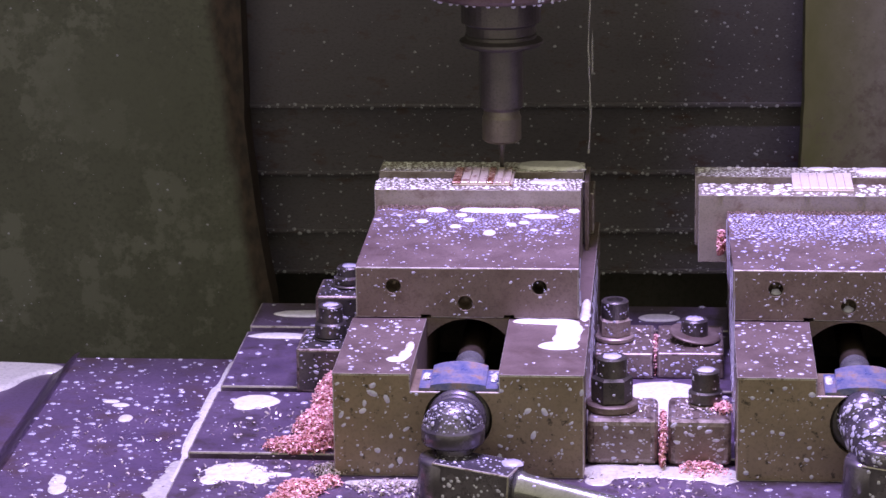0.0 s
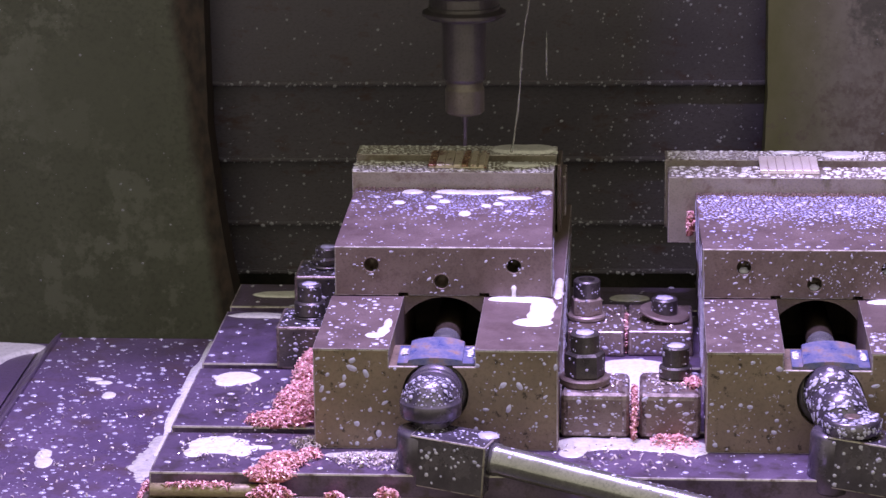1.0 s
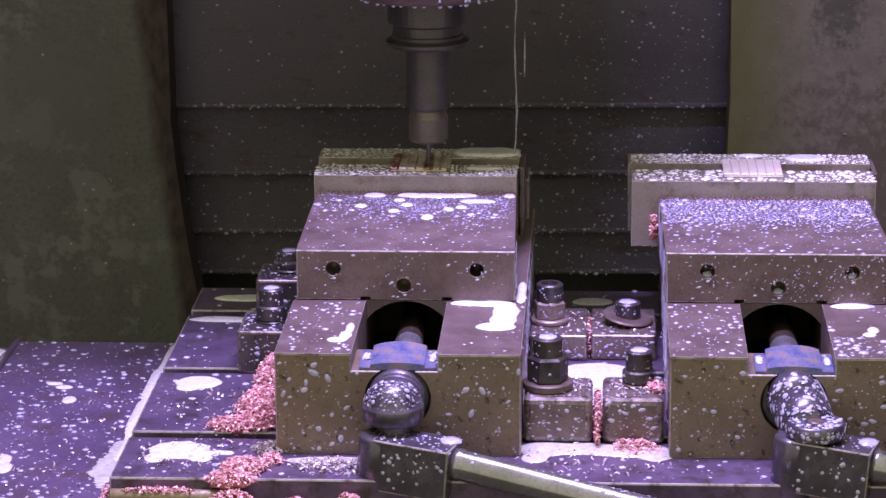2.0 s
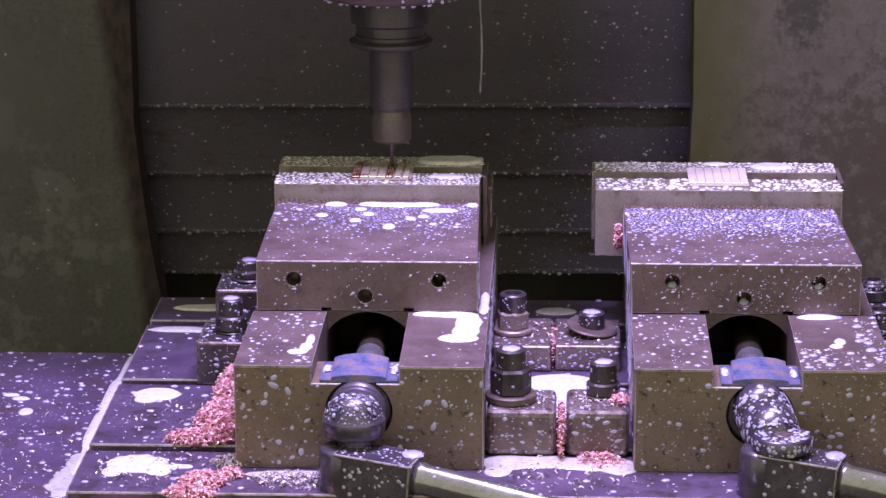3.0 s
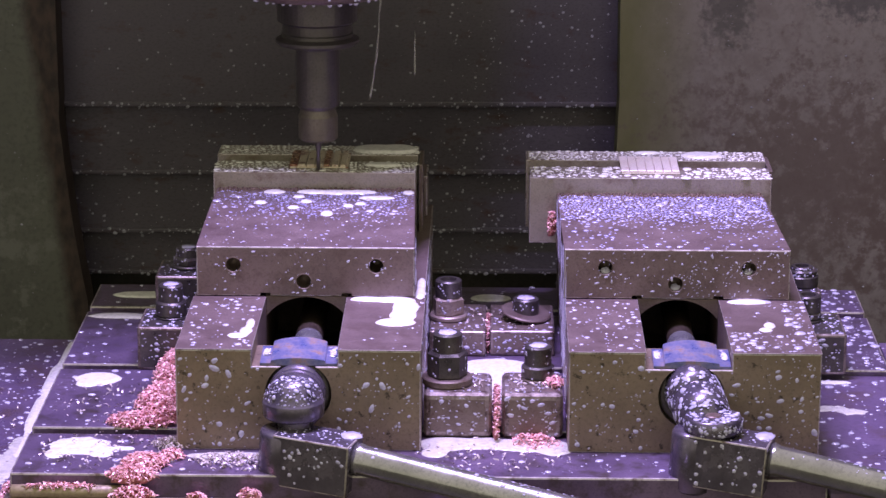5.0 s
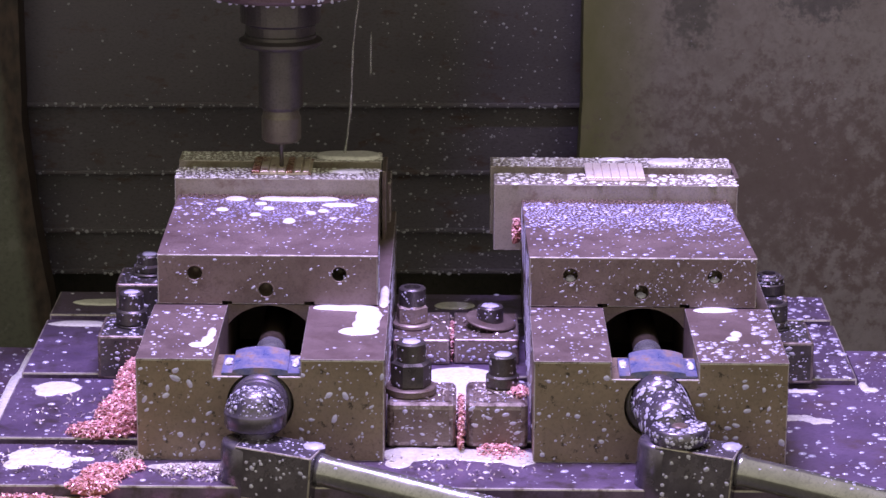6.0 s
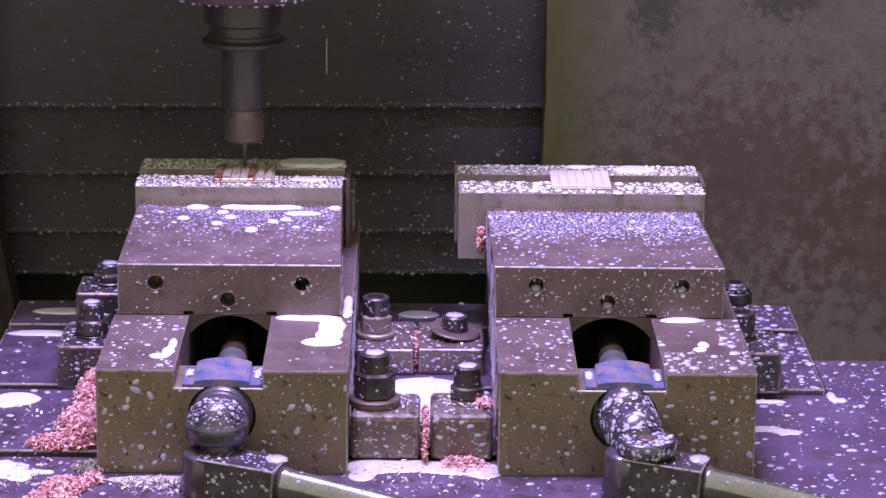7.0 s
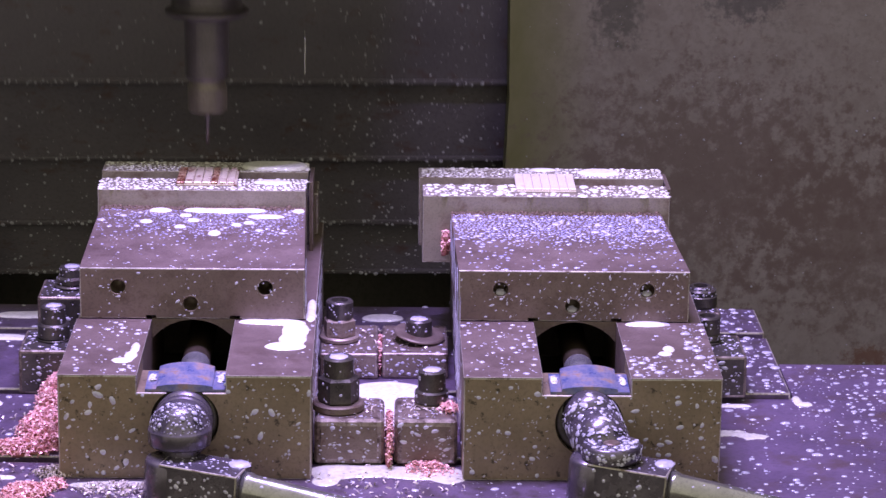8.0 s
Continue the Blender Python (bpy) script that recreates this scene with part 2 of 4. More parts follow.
def cut(bm, cutter):
    """bm with the closed shape cutter taken out of it; a new mesh."""
    obs = []
    for b in (bm, cutter):
        bmesh.ops.recalc_face_normals(b, faces=b.faces)
        me = bpy.data.meshes.new("blank")
        b.to_mesh(me)
        b.free()
        obs.append(new("blank", me))
    mod = obs[0].modifiers.new("cut", "BOOLEAN")
    mod.object, mod.operation, mod.solver = obs[1], "DIFFERENCE", "EXACT"
    deps = bpy.context.evaluated_depsgraph_get()
    me = bpy.data.meshes.new_from_object(obs[0].evaluated_get(deps))
    for o in obs:
        bpy.data.objects.remove(o)
    return me


def thing(name, label, category, m=None, group="", kind=""):
    ob = new(name)
    ob.empty_display_size = 0.02
    ob.matrix_basis = m or Matrix()
    return tagged(ob, label, category, group, kind)


# ---- coolant: drops and pools ----
class Drops:
    """Many flat domes of coolant in one mesh."""

    def __init__(self, seed):
        self.v, self.f, self.r = [], [], random.Random(seed)

    def drop(self, p, n, size, long=1.0, turn=0.0, high=0.3, sides=8):
        n = Vector(n).normalized()
        side = Vector((1, 0, 0)) if abs(n.x) < 0.9 else Vector((0, 0, 1))
        u = Matrix.Rotation(turn, 3, n) @ (side - n * n.dot(side)).normalized()
        w = n.cross(u)
        p, k, r = Vector(p), len(self.v), self.r
        wob = [1 + r.uniform(-0.16, 0.16) for _ in range(sides)]
        for scale, h in ((1.0, -0.02), (0.8, 0.75)):
            for i in range(sides):
                a = 2 * math.pi * i / sides
                q = p + (u * math.cos(a) * size * long + w * math.sin(a) * size) * scale * wob[i] + n * size * high * h
                self.v.append(tuple(q))
        self.v.append(tuple(p + n * size * high))
        for i in range(sides):
            j = (i + 1) % sides
            self.f.append((k + i, k + j, k + sides + j, k + sides + i))
            self.f.append((k + sides + i, k + sides + j, k + 2 * sides))

    def rain(self, count, x, y, at, n=(0, 0, 1), sizes=(0.0004, 0.0016), power=2.5, dense=None, long=1.3, high=0.34, turn=None, gap=1.04):
        """count drops over a rectangle x, y; at(x, y) gives the place; dense(x, y): the chance to keep one."""
        r, kept, cell = self.r, {}, sizes[1] * long * 1.2
        for _ in range(count):
            a, b = r.uniform(*x), r.uniform(*y)
            if dense and r.random() > dense(a, b):
                continue
            s, ln = sizes[0] + (sizes[1] - sizes[0]) * r.random() ** power, r.uniform(1.0, long)
            reach, k = s * (1 + ln) / 2, (int(a // cell), int(b // cell))
            if any((a - p) ** 2 + (b - q) ** 2 < ((reach + t) * gap) ** 2
                   for i in (-1, 0, 1) for j in (-1, 0, 1) for p, q, t in kept.get((k[0] + i, k[1] + j), ())):
                continue
            kept.setdefault(k, []).append((a, b, reach))
            self.drop(at(a, b), n, s, ln, r.uniform(-0.5, 0.5) if turn is None else r.gauss(*turn), high)

    def done(self, name, parent=None, label="milky white coolant drops", material=None):
        me = bpy.data.meshes.new(name)
        me.from_pydata(self.v, [], self.f)
        ob = mesh_part(name, me, material or DROPLET, parent, label, True)
        return tagged(ob, kind="stuff")


RIDERS = []


def ride(ob):
    """Marks a thing that travels with the milling table; its pose is in the table's space."""
    RIDERS.append((ob, ob.matrix_basis.copy()))
    return ob


def flat(z):
    return lambda a, b: (a, b, z)


def front(y):
    return lambda a, b: (a, y, b)


# ---- the machine's enclosure ----
def enclosure():
    def bent(z, low, high):
        """The wall edge: upright above, leaning inwards towards the bottom."""
        k = max(0.0, min(1.0, (0.045 - z) / 0.17))
        return high + (low - high) * (0.55 * k + 0.45 * k * k) + 0.0012 * noise.noise(Vector((0, 3, z * 40)))

    def strip(left, right, y0, y1, rough=0.0):
        bm = bmesh.new()
        rows = []
        for i in range(61):
            z = -0.6 + 0.3 * i / 6 if i < 6 else (-0.3 + 0.6 * (i - 6) / 50 if i < 56 else 0.3 + 1.1 * (i - 56) / 4)
            l, r = left(z) + rough * noise.noise(Vector((1, 7, z * 60))), right(z)
            rows.append([bm.verts.new(c) for c in ((l, y0, z), (r, y0, z), (r, y1, z), (l, y1, z))])
        for p, q in zip(rows, rows[1:]):
            for k in range(4):
                bm.faces.new((p[k], p[(k + 1) % 4], q[(k + 1) % 4], q[k]))
        bmesh.ops.recalc_face_normals(bm, faces=bm.faces)
        return bm

    w = part("wall_left", strip(lambda z: -1.2, lambda z: bent(z, -0.205, -0.226), 0.803, 0.846), GREEN_WALL)
    tagged(w, "dull green-grey painted metal wall with a rusty edge", "wall", kind="structure")
    w = part("wall_right", strip(lambda z: bent(z, 0.247, 0.2575), lambda z: 1.4, 0.817, 0.846), GREY_WALL)
    tagged(w, "grey worn painted metal wall, olive beside the way cover", "wall", kind="structure")
    d = Drops(3)
    d.rain(150, (-0.5, -0.245), (-0.2, 0.2), front(0.803), (0, -1, 0), (0.0003, 0.0012), 4)
    d.rain(200, (0.27, 0.63), (-0.2, 0.15), front(0.816), (0, -1, 0), (0.0003, 0.0011), 4)
    tagged(d.done("wall_spatter", None, "tiny dried coolant specks on the metal walls", DRIED), category="spatter")
    w = part("wall_back", boxes((-1.2, 1.4, 0.99, 1.03, -0.6, 1.4)), DARK)
    tagged(w, "dark machine column behind the way cover", "wall", kind="structure")
    for n, x in (("wall_side_west", -1.2), ("wall_side_east", 1.36)):
        tagged(part(n, boxes((x, x + 0.04, -0.7, 0.82, -0.6, 1.4)), GREEN_WALL), "dull green enclosure side wall", "wall", kind="structure")
    tagged(part("floor", boxes((-3, 3, -4, 1.03, -0.64, -0.6)), DARK), "dark oily machine bed and floor", "floor", kind="structure")
    tagged(part("machine_bed", boxes((-0.19, 0.4, -0.06, 0.72, -0.6, -0.16), bevel=0.01), DARK), "dark cast iron bed under the table", "machine bed",
           kind="structure")


def way_cover():
    cov = thing("way_cover", "dark steel telescopic way cover spattered with coolant", "way cover", pose(0.0157, 0.85, 0))
    plates = []
    for i, (hw, top, low, dy) in enumerate(((0.2432, 0.30, 0.0438, 0), (0.2428, 0.10, -0.0196, 0.012),
                                            (0.2405, 0.03, -0.0759, 0.024), (0.2385, -0.03, -0.1171, 0.036))):
        bm = bmesh.new()
        box(bm, -hw, hw, dy, dy + 0.004, low + 0.003, top)
        box(bm, -hw, hw, dy - 0.003, dy + 0.004, low, low + 0.004, 0.001)
        p = part("cover_plate", bm, COVER, cov)
        plates.append(p)
        d = Drops(20 + i)
        d.rain(110, (-hw + 0.004, hw - 0.004), (low + 0.004, low + 0.12 if i == 0 else low + 0.055), front(dy), (0, -1, 0), (0.0005, 0.0014), 2.4,
               dense=lambda a, b: 0.25 + 0.75 * (a > 0.08))
        d.rain(620, (-hw + 0.004, hw - 0.004), (low, low + 0.13 if i == 0 else low + 0.06), front(dy), (0, -1, 0), (0.0003, 0.0013), 3.6,
               dense=lambda a, b: 0.25 + 0.75 * (a > 0.1) if i == 0 else 0.35 + 0.5 * (a > 0.12))
        d.rain(110 if i < 2 else 170, (-hw + 0.004, hw - 0.004), (low - 0.0004, low + 0.004), front(dy - 0.003), (0, -1, 0), (0.0005, 0.0018), 2.5)
        d.done("spatter", p, "dull dried coolant specks", DRIED)
    return cov, plates


# ---- spindle ----
def spindle():
    sp = thing("milling_spindle", "dark milling spindle with tool holder and slim end mill", "spindle", pose(0.0122, 0.31, 0))
    head = part("head_casting", boxes((-0.152, 0.174, -0.077, 0.35, 0.345, 0.8), bevel=0.006), NOSE, sp, "machine head casting above the spindle")
    part("spindle_nose", turned((0, 0.239), (0.038, 0.239), (0.0490, 0.2402), (0.0520, 0.244), (0.0520, 0.26), (0.055, 0.28), (0.055, 0.345), (0, 0.345)),
         NOSE, sp, "reddish brown spindle nose ring", True)
    d = Drops(31)
    for i in range(120):
        a, z = d.r.uniform(0, 6.3), d.r.uniform(0.2415, 0.255)
        d.drop((0.0518 * math.cos(a), 0.0518 * math.sin(a), z), (math.cos(a), math.sin(a), -0.2), d.r.uniform(0.0006, 0.0015), high=0.5)
    for i in range(40):
        a = 6.283 * i / 40 + d.r.uniform(-0.06, 0.06)
        d.drop((0.0487 * math.cos(a), 0.0487 * math.sin(a), 0.2401), (0.2 * math.cos(a), 0.2 * math.sin(a), -1), d.r.uniform(0.0009, 0.0019), high=0.9)
    d.done("spatter", sp)
    part("drive_ring", turned((0, 0.2125), (0.0235, 0.2125), (0.0240, 0.2135), (0.0240, 0.2195), (0.0275, 0.2215), (0.0275, 0.2385), (0, 0.2392)), SHANK, sp,
         smooth=False)
    part("flange", turned((0, 0.2025), (0.017, 0.2025), (0.026, 0.2045), (0.0287, 0.2065), (0.0287, 0.2085), (0.0245, 0.2105), (0.0245, 0.2128), (0, 0.2128)),
         SHANK, sp)
    part("shank", turned((0, 0.1598), (0.0128, 0.1598), (0.0152, 0.1625), (0.0152, 0.2028), (0, 0.2028)), SHANK, sp, smooth=False)
    part("collet_nut", turned((0, 0.1372), (0.0115, 0.1372), (0.0136, 0.139), (0.0136, 0.1545), (0.0128, 0.156), (0.0122, 0.1602), (0, 0.1602)), COLLET, sp)
    part("end_mill", turned((0, 0.1140), (0.0014, 0.1140), (0.0014, 0.129), (0.0024, 0.1335), (0.0026, 0.1374), (0, 0.1374), seg=16), SHANK, sp, smooth=True)
    return sp


# ---- milling table ----
RIGHT_BACK = 0.2535


def milling_table():
    tb = thing("milling_table", "cast iron T-slot milling table wet with coolant", "milling table")
    ys = [(-0.047, 0.029), (0.041, 0.165), (0.176, 0.303), (0.316, 0.376)]
    for y0, y1 in ys:
        part("table_rib", boxes((-0.172, 0.388 if y0 > 0.17 else 0.322, y0, y1, -0.016, 0), bevel=0.0012), TABLE, tb)
    part("table_core", boxes((-0.170, 0.386, -0.040, 0.372, -0.075, -0.014)), BROWN_STEEL, tb, "dark iron core with slot bottoms")
    part("front_ledge", boxes((-0.176, 0.322, -0.060, -0.0405, -0.075, -0.0145), bevel=0.0018), BROWN_STEEL, tb, "brown oily ledge along the table front")
    part("wiper_bar", turned((0, 0), (0.0036, 0), (0.0042, 0.001), (0.0042, 0.066), (0.0036, 0.067), (0, 0.067), m=pose(-0.171, -0.0515, -0.0100, 0, 90, 0)), BRASS, tb,
         "tan wiper bar along the table edge", True)
    d = Drops(41)
    for y0, y1 in ys:
        d.rain(int(4600 * (y1 - y0)), (-0.170, 0.386 if y0 > 0.17 else 0.320), (y0 + 0.001, y1 - 0.001), flat(0), sizes=(0.0003, 0.0023), power=3.2)
        if y0 > 0.17:
            d.rain(int(1900 * (y1 - y0)), (0.32, 0.386), (y0 + 0.001, y1 - 0.001), flat(0), sizes=(0.0004, 0.0034), power=3.2)
    d.rain(60, (-0.17, 0.320), (-0.057, -0.048), flat(-0.0145), sizes=(0.0005, 0.0018))
    d.done("spatter", tb)
    ride(tb)
    for nm, x0, x1, edge in (("splash_tray", -0.302, -0.174, -1), ("splash_tray", 0.3902, 0.72, 1)):
        tr = thing(nm, "wet violet-grey sheet metal splash tray beside the milling table", "splash tray", group="splash trays")
        if edge > 0:
            bm = bmesh.new()
            rim = [(0.3226, -0.06), (x1, -0.06), (x1, RIGHT_BACK), (x0, RIGHT_BACK), (x0, 0.1752), (0.3226, 0.1752)]
            low, top = [[bm.verts.new((px, py, pz)) for px, py in rim] for pz in (-0.008, -0.004)]
            for k in range(6):
                bm.faces.new((low[k], low[(k + 1) % 6], top[(k + 1) % 6], top[k]))
            bm.faces.new(low[::-1])
            bm.faces.new(top)
            part("tray_sheet", bm, TRAY, tr)
        else:
            part("tray_sheet", boxes((x0, x1, -0.30, 0.333, -0.034, -0.030), bevel=0.0012), TRAY, tr)
            bm = prism(bmesh.new(), [(-0.30, -0.050), (0.366, -0.050), (0.366, -0.0452), (-0.30, -0.0452)], -0.60, -0.3100)
            part("lower_pan", bm, TRAY, tr)
            bm = bmesh.new()
            n = 14
            rows = []
            for i in range(n + 1):
                a = math.pi / 2 * i / n
                rows.append((x0 - 0.020 * i / n + 0.0005, -0.030 - 0.0150 * (0.5 - 0.5 * math.cos(math.pi * i / n))))
            vs = [[bm.verts.new((x, y, z)) for x, z in rows] for y in (-0.30, 0.345)]
            for i in range(n):
                bm.faces.new((vs[0][i], vs[0][i + 1], vs[1][i + 1], vs[1][i]))
            bmesh.ops.solidify(bm, geom=bm.faces[:], thickness=0.003)
            part("tray_lip", bm, TRAY, tr)
        d = Drops(50 + edge)
        if edge < 0:
            d.rain(1000, (x0, x1), (-0.1, 0.332), flat(-0.030), sizes=(0.0004, 0.0024), power=3.0)
        else:
            d.rain(1000, (x0, x1), (-0.05, RIGHT_BACK - 0.002), flat(-0.004), sizes=(0.0004, 0.0020), power=2.6)
            d.rain(520, (x0, x0 + 0.16), (0.06, RIGHT_BACK - 0.004), flat(-0.004), sizes=(0.0004, 0.0022), power=3.0)
            d.rain(170, (0.324, x0), (-0.05, 0.173), flat(-0.004), sizes=(0.0005, 0.0026), power=2.6)
        d.done("spatter", tr)
        ride(tr)


# ---- vise ----
def slide_top(y):
    """Height of the sliding jaw's top."""
    pts = ((0.118, 0.0985), (0.16, 0.1012), (0.205, 0.1032), (0.2525, 0.1045))
    for (a, za), (b, zb) in zip(pts, pts[1:]):
        if y <= b:
            return za + (zb - za) * (y - a) / (b - a)
    return pts[-1][1]


def vise(x, plate, seed, wet, br=0.0755, sl=-0.0735, sr=0.0685, taper=(0.0015, -0.003), sag=0.0):
    """br: the body's right side; sl, sr: the sides of the sliding jaw at its front; taper: how they lean towards its back; sag: how much lower the back is."""
    v = thing("machine_vise", "heavy steel machine vise bolted to the milling table, wet with coolant", "vise", pose(x, 0, 0), "vises on the table")
    bore = turned((0, -0.01), (0.0205, -0.01), (0.0205, 0.02), (0, 0.02), m=pose(0, 0, 0.0365, -90, 0, 0), seg=48)
    bm = bmesh.new()
    prof = [(-0.0755, 0), (br, 0), (br, 0.0645), (0.0245, 0.0645), (0.0245, 0.054), (-0.0285, 0.054), (-0.0285, 0.0645), (-0.0755, 0.0645)]
    a = [bm.verts.new((px, 0, pz)) for px, pz in prof]
    b = [bm.verts.new((px, 0.045, pz)) for px, pz in prof]
    for i in range(8):
        bm.faces.new((a[i], a[(i + 1) % 8], b[(i + 1) % 8], b[i]))
    bm.faces.new(a)
    bm.faces.new(b[::-1])
    bmesh.ops.recalc_face_normals(bm, faces=bm.faces)
    es = [e for e in bm.edges if all(abs(q.co.y) < 1e-5 for q in e.verts)]
    bmesh.ops.bevel(bm, geom=es, offset=0.0008, segments=2, profile=0.6, affect="EDGES", material=1)
    mesh_part("body", cut(bm, bore), CASTING, v, "olive brown oiled cast front of the vise")
    part("rail", boxes((-0.0753, -0.0285, 0.0452, 0.37, 0, 0.0643), bevel=0.0006), STEEL, v)
    part("rail", boxes((0.0245, br - 0.0002, 0.0452, 0.37, 0, 0.0643), bevel=0.0006), STEEL, v)
    # the channel's shade is part of its dark colour
    part("bed_channel", boxes((-0.0285, 0.0245, 0.0455, 0.37, 0, 0.012)), SHADED_HOLE, v, "oily channel under the screw, coloured dark as shade")
    part("rail_cap", boxes((-0.0757, -0.0283, -0.0002, 0.118, 0.0644, 0.0651), bevel=0.0003), STEEL, v, "smooth ground rail top")
    part("rail_cap", boxes((0.0243, br + 0.0002, -0.0002, 0.118, 0.0644, 0.0651), bevel=0.0003), STEEL, v, "smooth ground rail top")
    # sliding jaw with its three holes and the arch over the screw
    def top_of(a, b):
        """A place on the sliding jaw's top: a runs from side to side as at the front, b from front to back."""
        k = max(0.0, (b - 0.118) / 0.1345)
        u = (a - sl) / (sr - sl)
        return (a + k ** 0.8 * (taper[0] * (1 - u) + taper[1] * u), b, slide_top(b) - sag * k)

    back = (0.16, 0.205, 0.23, 0.2525)
    bm = prism(bmesh.new(), [(0.118, 0.0655), (0.118, 0.0985)] + [(y, slide_top(y)) for y in back] + [(y, 0.0655) for y in back[::-1]], sl, sr)
    for q in bm.verts:
        p = top_of(q.co.x, q.co.y)
        q.co.x, q.co.z = p[0], p[2] if q.co.z > 0.09 else q.co.z
    es = [e for e in bm.edges if all(abs(q.co.y - 0.118) < 1e-5 for q in e.verts)]
    bmesh.ops.bevel(bm, geom=es, offset=0.0008, segments=2, profile=0.6, affect="EDGES", material=1)
    holes = bmesh.new()
    spots = ((-0.0495, 0.0862), (-0.0037, 0.0752), (0.0435, 0.0860))
    for hx, hz in spots:
        lathe(holes, ((0, 0.105), (0.0048, 0.105), (0.0048, 0.132), (0, 0.132)), pose(hx, 0, hz, -90, 0, 0), 28)
    for nx in (-0.0285, 0.0245):
        box(holes, nx - 0.0035, nx + 0.0030, 0.110, 0.1245, 0.060, 0.0678)
    slider = mesh_part("sliding_jaw", cut(bm, holes), STEEL, v, "brown ground steel sliding jaw with three screw holes")
    # the darkest dry hole carries its shade in its colour
    for hx, hz in spots:
        part("screw_socket", turned((0.0047, 0.0118), (0.0046, 0.0045), (0.0036, 0.0014), (0.0016, 0), (0, 0), m=pose(hx, 0.1308, hz, 90, 0, 0), seg=24),
             BROWN_STEEL if wet or hx < 0.04 else SHADED_HOLE, slider, "wet screw hole" if wet else "oily screw hole", True)
        part("rim", turned((0.0046, -0.0012), (0.0047, 0.0001), (0.0055, 0.0003), (0.0058, -0.0002), m=pose(hx, 0.1181, hz, 90, 0, 0), seg=28), BROWN_STEEL, slider,
             "worn rim of a screw hole", True)
    arch = turned((0, 0.10), (0.0330, 0.10), (0.0330, 0.16), (0, 0.16), m=pose(-0.0022, 0, 0.0318, -90, 0, 0), seg=72)
    mesh_part("jaw_tongue", cut(boxes((-0.0283, 0.0243, 0.1184, 0.15, 0.013, 0.0653)), arch), BROWN_STEEL, v, "arched jaw tongue over the screw")
    # a sheet that closes the tunnel, its shade painted in
    part("tongue_back", boxes((-0.0283, 0.0243, 0.215, 0.225, 0.013, 0.0653)), SHADED_HOLE, v, "back sheet of the screw tunnel, coloured dark as shade")
    # the thread behind the journal is coloured as it looks in shade
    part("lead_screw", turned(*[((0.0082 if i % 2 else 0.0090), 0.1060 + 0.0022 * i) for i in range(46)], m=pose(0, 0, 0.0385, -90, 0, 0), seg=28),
         SHADED_HOLE, v, "oily threaded steel screw with shade in its colour", True)
    part("screw_journal", turned((0, 0.03), (0.0094, 0.03), (0.0094, 0.1050), (0.0084, 0.1065), (0, 0.1065), m=pose(0, 0, 0.0385, -90, 0, 0)), JOURNAL, v,
         "bright screw journal", True)
    # bearing bracket
    bm = bmesh.new()
    n = 14
    out = [(-0.0235, 0.0544), (-0.0235, 0.0570), (-0.0170, 0.0570)]
    out += [(-0.0165 + 0.033 * i / n, 0.0580 + 0.0050 * math.sin(math.pi * (0.06 + 0.88 * i / n)) ** 0.5) for i in range(n + 1)]
    out += [(0.0170, 0.0570), (0.0240, 0.0570), (0.0240, 0.0544)]
    a = [bm.verts.new((px, 0.0015, 0.0544 + (pz - 0.0544) * 0.55)) for px, pz in out]
    b = [bm.verts.new((px, 0.030, pz + (0.0012 if pz > 0.056 else 0))) for px, pz in out]
    for i in range(len(out)):
        j = (i + 1) % len(out)
        bm.faces.new((a[i], a[j], b[j], b[i]))
    bm.faces.new(a)
    bm.faces.new(b[::-1])
    bmesh.ops.recalc_face_normals(bm, faces=bm.faces)
    part("bearing_bracket", bm, BLUED, v, "blue painted worn screw bearing bracket")
    part("screw_collar", turned((0.013, 0.001), (0.0203, 0.001), (0.0203, 0.0025), (0.0185, 0.004), (0.013, 0.004), (0.013, 0.001),
                                m=pose(0, 0.0065, 0.0365, 90, 0, 0), seg=48), BLACK_OXIDE, v, "dark collar round the screw end", True)
    # jaws
    x0, x1, zlow, ztop = plate
    part("jaw_plate", boxes((x0, x1, 0.2528, 0.2855, zlow, ztop), bevel=0.0006), JAW, v, "pale ground jaw plate")
    part("jaw_step", boxes((x0 + 0.002, x1 - 0.002, 0.2857, 0.3063, 0.068, ztop - 0.0055)), JAW, v)
    part("jaw_plate", boxes((x0 - 0.002, x1 + 0.0005, 0.3065, 0.3345, 0.0645, ztop), bevel=0.0006), JAW, v, "pale ground jaw plate")
    part("fixed_jaw", boxes((-0.0745, 0.0720, 0.3347, 0.372, 0.0645, ztop - 0.022), bevel=0.001), STEEL, v)
    part("jaw_end", boxes((x1 + 0.0012, x1 + 0.0042, 0.29, 0.3346, 0.055, ztop - 0.003), bevel=0.0006), BROWN_STEEL, v)
    g = Drops(seed + 40)
    g.rain(1700, (sl + 0.001, sr - 0.001), (0.2450, 0.2527), top_of, sizes=(0.0005, 0.0016), power=1.5, long=2, high=1.2)
    g.done("grime", v, "brown grit packed along the jaw plate", GRIT)
    # wetness
    d = Drops(seed)
    jl, jr = sl + 0.0015, sr - 0.0015
    on_slide = top_of
    mist = Drops(seed + 60)
    mist.rain(16000 if wet else 8500, (jl, jr), (0.12, 0.247), on_slide, (0, 0, 1), (0.0005 if wet else 0.0003, 0.0017 if wet else 0.0010), 2.0, gap=1.16 if wet else 1.1,
           dense=lambda a, b: (min(1, 0.012 + max(0, (b - 0.168 - 0.012 * noise.noise(Vector((a * 40, 1, 0)))) / 0.05) ** 1.6))
           * (1 if wet else 0.25 + 0.75 * math.exp(-((a - 0.012) / 0.042) ** 2)), long=1.4)
